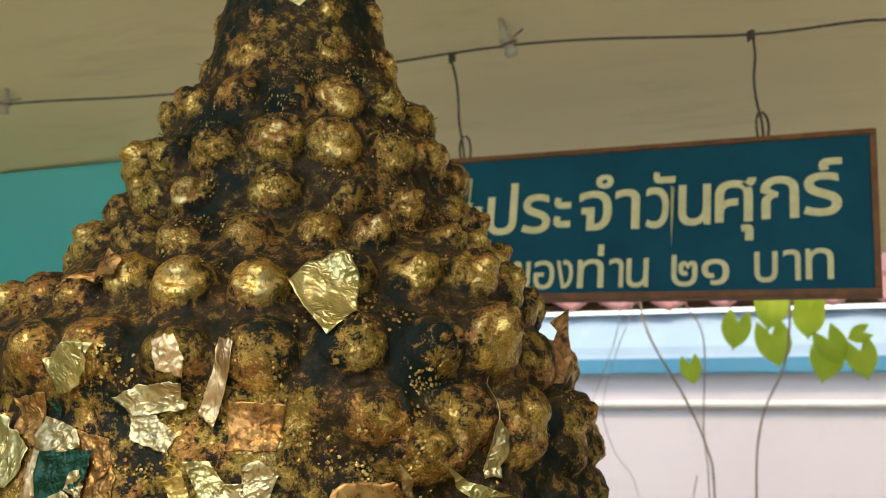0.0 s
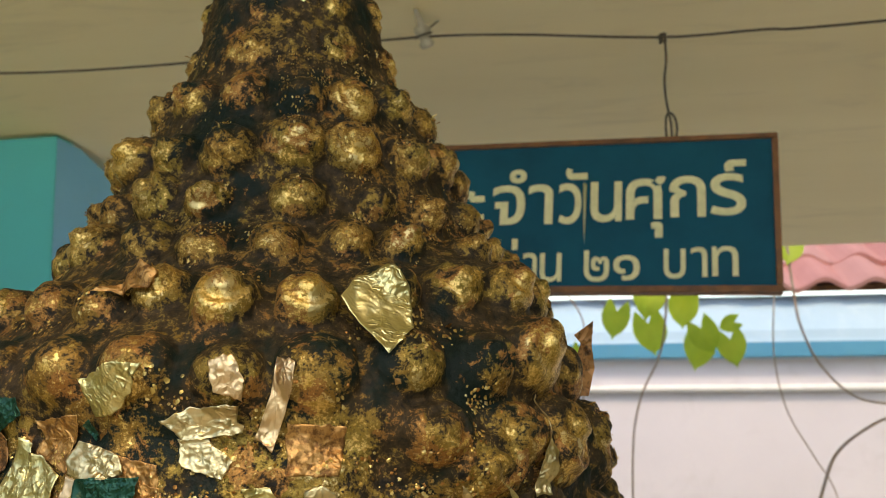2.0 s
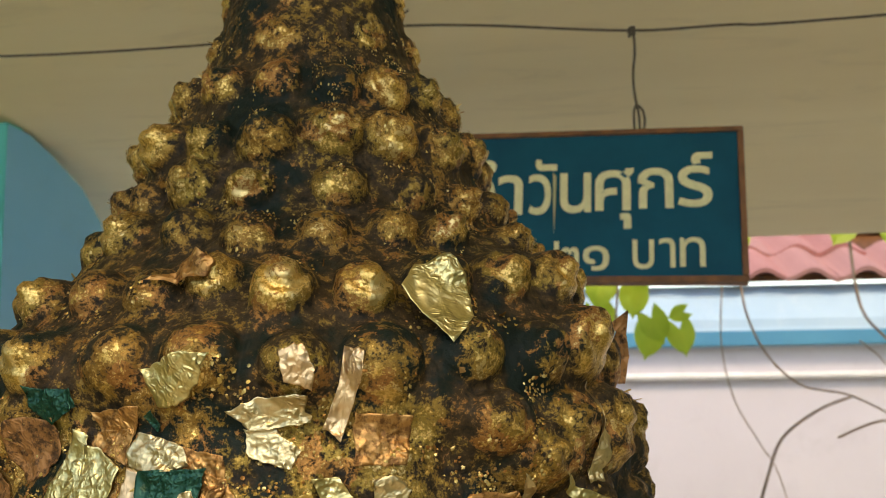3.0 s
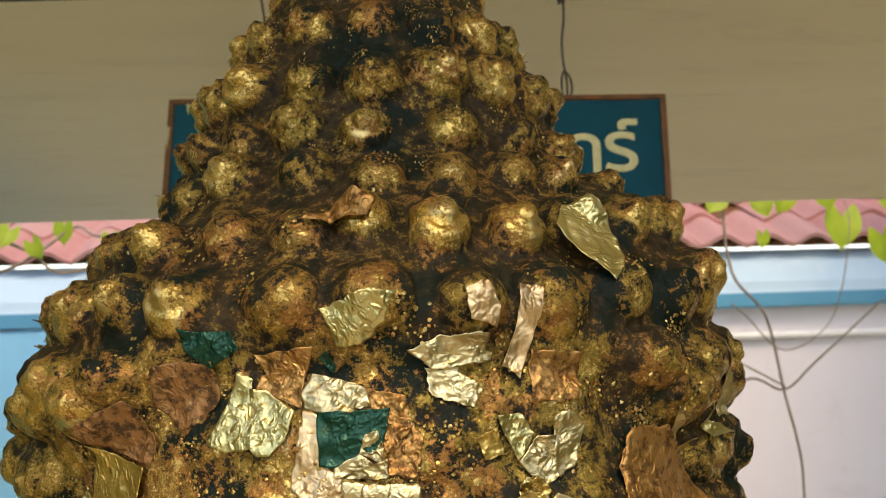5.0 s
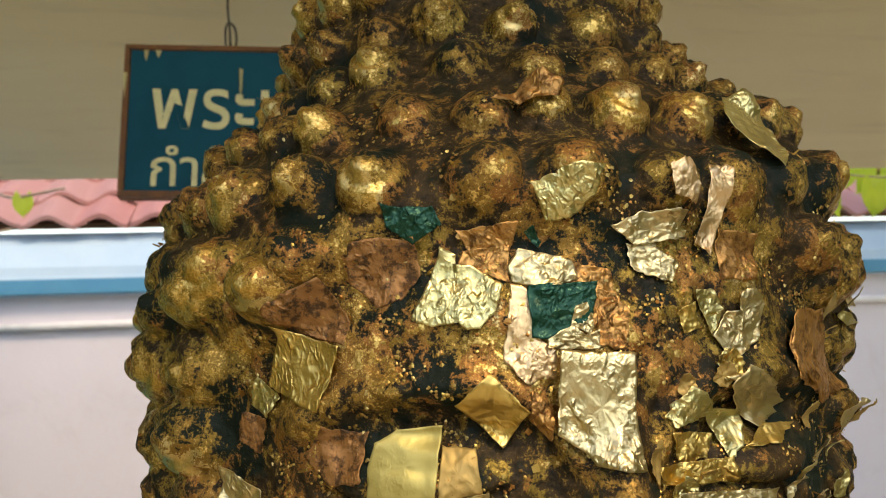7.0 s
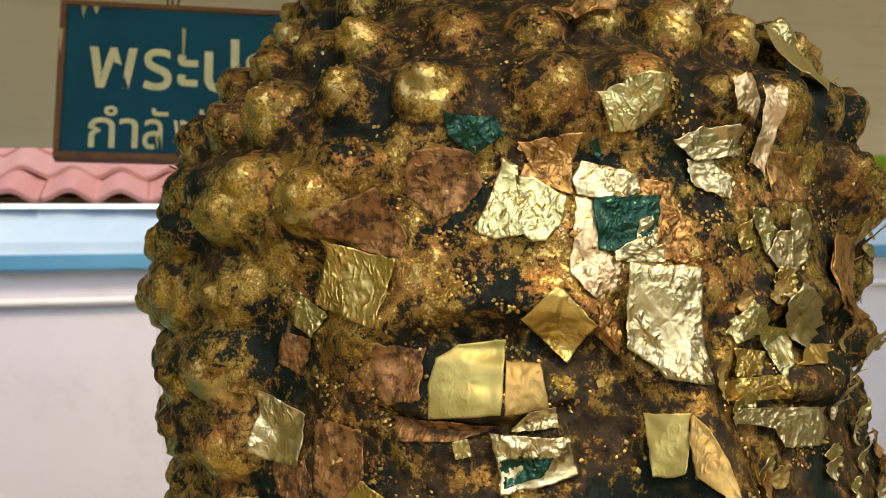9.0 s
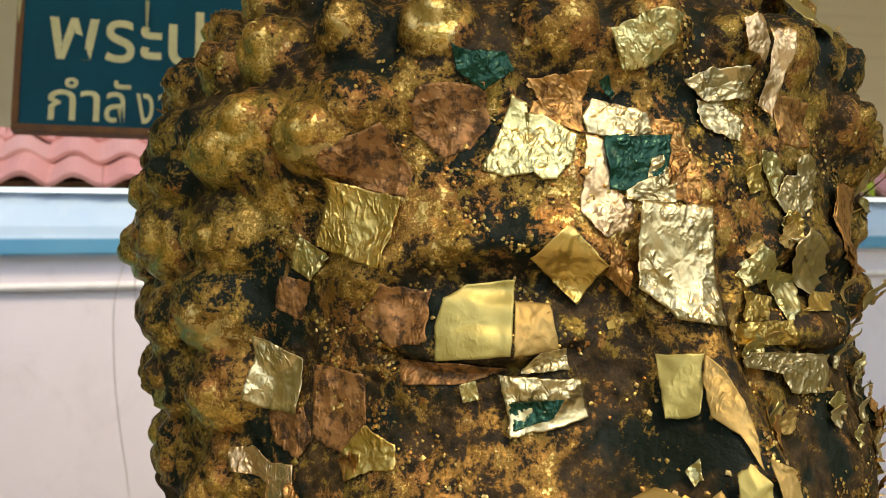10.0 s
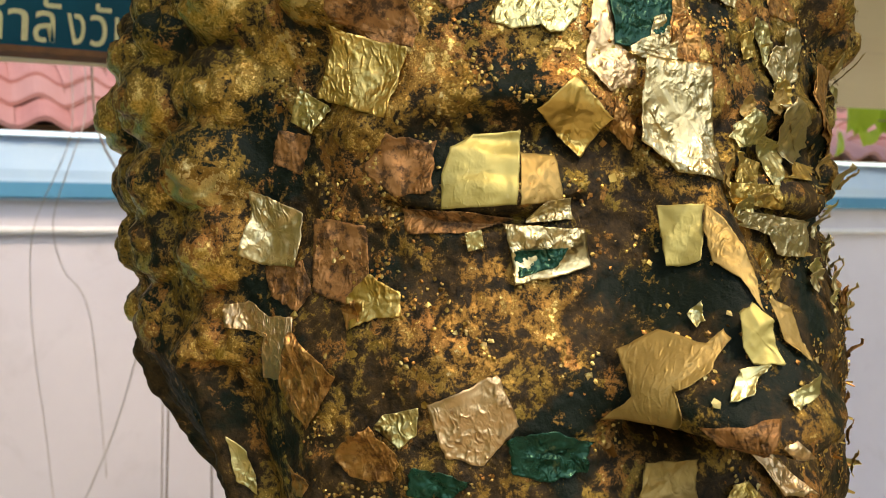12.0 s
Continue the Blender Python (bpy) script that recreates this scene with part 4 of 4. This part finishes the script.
def flake(az, z, lift):
    a, b = rng.uniform(2.5, 5), rng.uniform(3, 6)
    turn = rng.uniform(0, 6.28)
    shape = [(a * math.cos(turn + q) * rng.uniform(0.7, 1.2), b * math.sin(turn + q) * rng.uniform(0.7, 1.2)) for q in (0.2, 0.9, 1.7, 2.5, 3.3, 4.0, 4.8, 5.6)]
    gold_leaf(az, z, shape, rng.choice((PALEGOLD, GOLD, BROWNGOLD, ORANGE, WHITEGOLD)), flake_l, lift, 2.0, 1.5)


for _ in range(26):
    flake(rng.uniform(-40, -20), rng.uniform(1.285, 1.425), rng.uniform(1, 5))
for _ in range(16):
    flake(rng.uniform(-16, 12), rng.uniform(1.345, 1.43), rng.uniform(1, 3.5))


def leaf_scraps():
    """Crumbs and small torn scraps of leaf in clusters all over the face and curls, joined."""
    rng = random.Random(7)
    spots = []
    for _ in range(420):
        face = rng.random() < 0.5
        az = rng.uniform(-45, 72) if face else rng.uniform(-85, 105)
        z = rng.uniform(1.27, 1.455) if face else rng.uniform(1.43, 1.60)
        for _ in range(rng.randint(5, 22)):
            spots.append((az + rng.gauss(0, 1.3), z + rng.gauss(0, 0.0024), rng.uniform(0.0003, 0.0008), rng.choice((4, 5, 6))))
    for _ in range(70):
        spots.append((rng.uniform(-50, 75), rng.uniform(1.27, 1.462), rng.uniform(0.0007, 0.0014), rng.choice((4, 5))))
    A, V, ends, lift = [], [], [], []
    for az, z, sz, sides in spots:
        turn, v = rng.uniform(0, 6.28), float(v_of(z))
        for s in range(sides):
            rad = sz * rng.uniform(0.6, 1.2)
            A.append(az + math.degrees(math.cos(turn + 6.283 * s / sides) * rad / 0.12))
            V.append(v + math.sin(turn + 6.283 * s / sides) * rad)
            lift.append(rng.uniform(-0.0001, 0.0004))
        A.append(az)
        V.append(v)
        lift.append(0.00035 if sz < 0.001 else 0.0002)
        ends.append(sides)
    A, V = np.array(A), np.array(V)
    H = relief(A, V)[0]
    faces, base = [], 0
    for sides in ends:
        sl = slice(base, base + sides + 1)
        H[sl] = 0.4 * H[sl] + 0.6 * H[sl].max()
        if rng.random() < 0.02:
            H[base:base + 2] += rng.uniform(0.0015, 0.0035)
        faces += [(base + s, base + (s + 1) % sides, base + sides) for s in range(sides)]
        base += sides + 1
    P = place(A, V, H + 0.0002 + np.array(lift))
    return [tuple(q) for q in P], faces


m, n, l, p = material("leaf_scraps")
SCRAP = m
geo = n.new("ShaderNodeNewGeometry")
rc = ramp(n, l, geo.outputs["Random Per Island"], [(0.0, (0.42, 0.26, 0.06)), (0.35, (0.60, 0.42, 0.12)), (0.6, (0.56, 0.44, 0.17)), (0.8, (0.44, 0.20, 0.05)), (1.0, (0.22, 0.12, 0.035))])
l.new(rc.outputs[0], p.inputs["Base Color"])
p.inputs["Metallic"].default_value, p.inputs["Roughness"].default_value = 0.9, 0.42
sv, sf = leaf_scraps()
scraps = mesh_object("gold_leaf_scraps", sv, sf, SCRAP)
tagged(scraps, "small torn scraps of gold leaf clinging to the statue", "gold leaf", kind="stuff")


# ---- the hanging sign ----
SIGN_W, SIGN_H = 0.525, 0.163
sign = new("hanging_sign")
sign.matrix_world = pose(-0.088, 1.100, 1.5645, -9, 1.6, -22.8)
tagged(sign, "teal blue painted board sign with cream Thai lettering, hung by wires", "sign")
part("board", box_bm(0.004, SIGN_W - 0.004, 0.0, 0.010, 0.004, SIGN_H - 0.004), SIGNBLUE, sign)
for nm, b in (("frame_strip", (0, SIGN_W, -0.003, 0.013, SIGN_H - 0.0055, SIGN_H)), ("frame_strip", (0, SIGN_W, -0.003, 0.013, 0, 0.0065)),
              ("frame_strip", (0, 0.0060, -0.0034, 0.0134, 0.0068, SIGN_H - 0.0058)), ("frame_strip", (SIGN_W - 0.0060, SIGN_W, -0.0034, 0.0134, 0.0068, SIGN_H - 0.0058))):
    part(nm, box_bm(*b, 0.0008), BROWNWOOD, sign)


def lettering(text, x0, x1, base, high, bold):
    """One painted letter, with its marks, from x0 to x1; high: the height of the letter's body."""
    cu = bpy.data.curves.new("lettering", "FONT")
    cu.body, cu.size, cu.offset, cu.extrude = text, 1.0, bold, 0.004
    tmp = new("lettering", cu)
    bpy.context.view_layer.update()
    me = bpy.data.meshes.new_from_object(tmp)
    bpy.data.objects.remove(tmp)
    co = np.array([q.co[:] for q in me.vertices])
    lo, hi = co[:, 0].min(), co[:, 0].max()
    for q in me.vertices:
        q.co = (x0 + (q.co.x - lo) / (hi - lo) * (x1 - x0), -0.0006 + q.co.z * -0.1, base + q.co.y * high / 0.56)
    me.materials.append(CREAM)
    ob = new("letter", me)
    ob.parent = sign
    ob["label"] = "cream hand-painted Thai letter"
    return ob


for text, x0, x1 in (("พ", 0.029, 0.074), ("ร", 0.080, 0.107), ("ะ", 0.1125, 0.132), ("ป", 0.1385, 0.172), ("ร", 0.178, 0.209), ("ะ", 0.213, 0.231), ("จำ", 0.240, 0.303), ("วั", 0.309, 0.338),
                     ("น", 0.3415, 0.373), ("ศุ", 0.377, 0.416), ("ก", 0.420, 0.455), ("ร์", 0.459, 0.494)):
    lettering(text, x0, x1, 0.0735 + 0.006 * max(0, x0 - 0.30) / 0.16, 0.0415, 0.012)
for text, x0, x1 in (("กำ", 0.031, 0.077), ("ลั", 0.0815, 0.105), ("ง", 0.110, 0.126), ("วั", 0.130, 0.149), ("น", 0.152, 0.168), ("ข", 0.1725, 0.191), ("อ", 0.195, 0.217), ("ง", 0.219, 0.2365), ("ท่", 0.2415, 0.2685), ("า", 0.274, 0.2885), ("น", 0.2915, 0.3135),
                     ("๒", 0.336, 0.361), ("๑", 0.365, 0.391), ("บ", 0.414, 0.435), ("า", 0.440, 0.4555), ("ท", 0.460, 0.4845)):
    lettering(text, x0, x1, 0.0122 + 0.005 * max(0, x0 - 0.33) / 0.15, 0.0295, 0.007)
for x, z, w, h in ((0.022, 0.150, 0.005, 0.013), (0.034, 0.152, 0.006, 0.009), (0.002, 0.118, 0.004, 0.028), (0.336, 0.083, 0.0035, 0.066), (0.118, 0.118, 0.004, 0.040)):
    bm = bmesh.new()
    ring = [bm.verts.new((x + w * dx, -0.0042, z + h * dz)) for dx, dz in ((-0.5, 0.5), (0.5, 0.45), (0.35, 0.0), (0.05, -0.5), (-0.3, -0.1))]
    bm.faces.new(ring)
    bmesh.ops.solidify(bm, geom=list(bm.faces), thickness=0.0005)
    part("paint_drip", bm, CREAM, sign, "cream paint drip or chip")

# wire along the soffit with two hangers and porcelain knobs


def pav(s, d, z):
    return PAV @ Vector((s, d, z))


line = part("strung_wire", tube_bm([pav(-2.4, 1.0, 1.842), pav(-1.3, 0.99, 1.846), pav(-0.962, 0.985, 1.839), pav(-0.72, 0.985, 1.825), pav(-0.50, 0.985, 1.824), pav(-0.42, 0.985, 1.829), pav(-0.29, 0.985, 1.832),
                            pav(-0.19, 0.985, 1.827), pav(-0.04, 0.985, 1.812), pav(0.06, 0.985, 1.812), pav(0.19, 0.985, 1.812), pav(1.0, 0.985, 1.835), pav(2.5, 0.985, 1.84)], 0.0014, 6), WIRE, smooth=True)
tagged(line, "thin dark wire strung under the cream soffit", "wire")


def hanger(top, bottom, seed):
    ob = new("sign_hanger")
    tagged(ob, "dark twisted wire hanger holding the sign", "wire", "wires of the sign")
    rng = random.Random(seed)
    pts = [Vector(top).lerp(Vector(bottom), i / 5) + Vector((rng.uniform(-1, 1), 0, 0)) * 0.002 for i in range(6)]
    part("wire_strand", tube_bm(pts, 0.0013, 6), WIRE, ob, smooth=True)
    b = Vector(bottom)
    loop = [b + Vector((0.006 * math.sin(q), 0.002 * math.cos(q * 2), 0.017 + 0.017 * math.cos(q))) for q in np.linspace(0.2, 6.0, 9)]
    part("wire_loop", tube_bm(loop, 0.0013, 6), WIRE, ob, smooth=True)
    knot = [Vector(top) + Vector((0.003 * math.sin(q * 3), 0.003 * math.cos(q * 3), 0.004 - 0.010 * q / 6)) for q in np.linspace(0, 6, 12)]
    part("wire_knot", tube_bm(knot, 0.0015, 6), WIRE, ob, smooth=True)
    return ob


sm = sign.matrix_world.copy()
hanger(pav(-0.348, 0.985, 1.827), sm @ Vector((0.106, 0.004, SIGN_H - 0.006)), 1)
hanger(pav(-0.037, 0.985, 1.812), sm @ Vector((0.422, 0.004, SIGN_H - 0.006)), 2)


def insulator(at, tilt):
    ob = new("wire_knob")
    tagged(ob, "small dirty porcelain wire knob nailed to the soffit", "insulator", "wire knobs")
    bm = bmesh.new()
    prof_k = [(0.0, -0.014), (0.006, -0.014), (0.0085, -0.010), (0.006, -0.006), (0.006, -0.002), (0.009, 0.002), (0.009, 0.008), (0.004, 0.011), (0.0022, 0.03), (0.0, 0.031)]
    rings = [[bm.verts.new((rr * math.cos(s * 0.5236), rr * math.sin(s * 0.5236), zz)) for s in range(12)] for rr, zz in prof_k[1:-1]]
    for r0, r1 in zip(rings, rings[1:]):
        for s in range(12):
            bm.faces.new((r0[s], r0[(s + 1) % 12], r1[(s + 1) % 12], r1[s]))
    bm.faces.new(rings[0][::-1])
    bm.faces.new(rings[-1])
    part("knob", bm, PORCELAIN, ob, smooth=True)
    tail = [Vector((0.009 * math.sin(q), 0.009 * math.cos(q), 0.0)) for q in np.linspace(0, 5.5, 8)] + [Vector((0.020, 0.0, 0.010))]
    part("wire_tie", tube_bm(tail, 0.0010, 5), WIRE, ob, smooth=True)
    ob.matrix_world = Matrix.Translation(at) @ pose(0, 0, 0, 12, tilt, 0)
    return ob


insulator(pav(-0.284, 0.985, 1.834), -20)
insulator(pav(-0.965, 0.985, 1.840), 10)

# ---- clay tile roof beyond the wall ----
roof = new("tiled_roof")
roof.matrix_world = WALL @ pose(0, D + 0.02, 1.712, 0, 0, 0)
tagged(roof, "low faded pink clay tile roof behind the wall coping", "roof")
part("roof_board", box_bm(-4.5, 5.5, 0.02, 0.9, -0.022, -0.006), BROWNWOOD, roof).rotation_euler = (radians(24), 0, 0)


def tile_mesh():
    w, ln, th = 0.125, 0.24, 0.012
    verts, faces = [], []
    k = 10
    for yy, lift in ((0.0, 0.010), (ln, 0.0)):
        for dz in (0.0, -th):
            for i in range(k + 1):
                u = i / k
                verts.append(((u - 0.5) * w * 1.04, yy, 0.014 * math.cos((u - 0.5) * 2 * math.pi) + lift + dz))
    c = k + 1
    for i in range(k):
        faces += [(i, i + 1, 2 * c + i + 1, 2 * c + i), (c + i + 1, c + i, 3 * c + i, 3 * c + i + 1), (i + 1, i, c + i, c + i + 1), (2 * c + i, 2 * c + i + 1, 3 * c + i + 1, 3 * c + i)]
    faces += [(0, 2 * c, 3 * c, c), (k, c + k, 3 * c + k, 2 * c + k)]
    me = bpy.data.meshes.new("tile")
    me.from_pydata(verts, [], faces)
    me.materials.append(TILE)
    return me


tile_me = tile_mesh()
rng = random.Random(3)
slope = pose(0, 0, 0, 24, 0, 0)
for row in range(3):
    for i in range(-20, 26):
        if row < 2 and 0.62 < i * 0.125 < 1.9 and rng.random() < 0.22:
            continue
        tl = new("tile", tile_me)
        tl.parent = roof
        tl.matrix_local = slope @ pose(i * 0.125 + rng.uniform(-0.006, 0.006), row * 0.20 - 0.04 + rng.uniform(-0.008, 0.008), 0.012 + row * 0.002, rng.uniform(-1.5, 1.5), rng.uniform(-2, 2), rng.uniform(-2.5, 2.5))


# ---- climbing vine with heart-shaped leaves, hanging from the eave ----
def heart_bm(size, fold, seed):
    rng = random.Random(seed)
    bm = bmesh.new()
    k = 9
    rows = []
    for j in range(k + 1):
        t = j / k                       # from stalk (0) to tip (1)
        y = -t * size
        half = size * 0.56 * (math.sin(math.pi * min(1, t * 0.92 + 0.16)) ** 0.75) * (1 - 0.25 * t)
        half = max(half, 0.0005)
        row = []
        for i in range(-3, 4):
            u = i / 3
            up = size * 0.22 * (1 - t) ** 3 * abs(u) ** 0.8 * 2.0
            zz = fold * abs(u) * half + 0.06 * size * math.sin(3 * t + seed) - 0.10 * size * t * t + rng.uniform(-1, 1) * 0.008 * size
            row.append(bm.verts.new((u * half, y + up, zz)))
        rows.append(row)
    for r0, r1 in zip(rows, rows[1:]):
        for i in range(6):
            bm.faces.new((r0[i], r0[i + 1], r1[i + 1], r1[i]))
    return bm


vine = new("climbing_vine")
tagged(vine, "climbing vine with bright green heart-shaped leaves hanging from the eave", "vine")
stem_no = 0


def stem(points, rad=0.0032, d=1.88, mat=BARK):
    global stem_no
    stem_no += 1
    rng = random.Random(stem_no)
    return part("stem", tube_bm([pav(s, d + rng.uniform(-0.02, 0.02), z) for s, z in points], rad * 0.72, 6, None, 0.75), mat, vine, smooth=True)


stem([(-0.30, 1.75), (-0.295, 1.65), (-0.276, 1.576), (-0.218, 1.472), (-0.182, 1.382), (-0.171, 1.291), (-0.18, 0.9)])
stem([(-0.31, 1.74), (-0.311, 1.635), (-0.334, 1.556), (-0.364, 1.452), (-0.35, 1.369), (-0.306, 1.287), (-0.28, 1.0)], 0.0014, mat=DRYSTEM)
stem([(-0.22, 1.74), (-0.212, 1.647), (-0.179, 1.574), (-0.186, 1.412), (-0.181, 1.291), (-0.19, 0.9)], 0.002)
stem([(-0.02, 1.74), (-0.025, 1.651), (-0.04, 1.531), (-0.083, 1.432), (-0.099, 1.294), (-0.1, 0.9)], 0.003)
stem([(0.165, 1.74), (0.165, 1.637), (0.159, 1.519), (0.178, 1.417), (0.218, 1.338), (0.257, 1.257), (0.3, 1.0)], 0.002)
stem([(0.19, 1.74), (0.198, 1.641), (0.206, 1.569), (0.236, 1.497), (0.291, 1.442), (0.383, 1.421), (0.494, 1.36)], 0.0034)
stem([(0.20, 1.20), (0.224, 1.279), (0.257, 1.347), (0.317, 1.397), (0.383, 1.421)], 0.0045)
stem([(0.39, 1.74), (0.411, 1.582), (0.46, 1.494), (0.494, 1.354), (0.508, 1.237), (0.513, 1.151), (0.52, 0.9)], 0.0042)
stem([(0.40, 1.52), (0.427, 1.495), (0.494, 1.428), (0.601, 1.489), (0.63, 1.65), (0.63, 1.72)], 0.0022)
stem([(0.353, 1.348), (0.431, 1.377), (0.494, 1.354), (0.552, 1.405), (0.70, 1.52)], 0.0036)
stem([(-0.335, 1.74), (-0.335, 1.60), (-0.395, 1.442), (-0.401, 1.306), (-0.393, 1.199), (-0.38, 1.092), (-0.36, 0.9)], 0.0013, mat=DRYSTEM)
stem([(-0.20, 1.33), (-0.23, 1.201), (-0.269, 1.074), (-0.317, 0.968)], 0.0018, mat=DRYSTEM)
stem([(-1.10, 1.60), (-0.984, 1.625), (-0.921, 1.655), (-0.847, 1.707), (-0.794, 1.684), (-0.70, 1.70)], 0.005)
stem([(-1.0, 1.69), (-0.93, 1.66), (-0.88, 1.62), (-0.80, 1.63)], 0.005)
stem([(0.39, 1.72), (0.50, 1.715), (0.60, 1.72), (0.75, 1.71), (0.95, 1.70), (1.30, 1.69), (1.6, 1.70)], 0.003)
LEAVES = [(-0.058, 1.644, 0.080, 10), (0.003, 1.645, 0.066, -15), (-0.117, 1.601, 0.066, 12), (-0.062, 1.579, 0.080, -8), (0.004, 1.622, 0.070, 5), (0.032, 1.568, 0.068, -25), (0.028, 1.545, 0.074, 14), (0.083, 1.546, 0.066, -12),
          (0.091, 1.578, 0.040, 70), (-0.207, 1.530, 0.050, -10), (0.386, 1.728, 0.060, 35), (0.468, 1.722, 0.055, -20), (0.524, 1.732, 0.060, 25), (0.584, 1.738, 0.064, -15),
          (0.629, 1.680, 0.088, 8), (0.469, 1.650, 0.036, 0), (0.698, 1.640, 0.080, -18), (0.201, 1.720, 0.055, 15)]
for i, (s, z, size, turn) in enumerate(LEAVES + [(-0.964, 1.70, 0.05, 20), (-0.921, 1.675, 0.045, -30), (-0.868, 1.71, 0.05, 5), (-0.772, 1.680, 0.045, 0)]):
    lf = part("leaf", heart_bm(size * 0.78, 0.25, i), LEAFGREEN, vine, smooth=True)
    lf.matrix_world = PAV @ pose(s, 1.88 + 0.015 * math.sin(i * 2.3), z, 82 + 14 * math.sin(i * 1.7), turn, 12 * math.cos(i * 2.1))
rng = random.Random(11)
for i in range(34):
    s = rng.uniform(0.72, 1.65)
    lf = part("leaf", heart_bm(rng.uniform(0.045, 0.085), 0.25, 40 + i), LEAFGREEN, vine, smooth=True)
    lf.matrix_world = PAV @ pose(s, 1.88 + rng.uniform(-0.05, 0.05), rng.uniform(1.655, 1.735), 82 + rng.uniform(-25, 25), rng.uniform(-50, 50), rng.uniform(-40, 40))
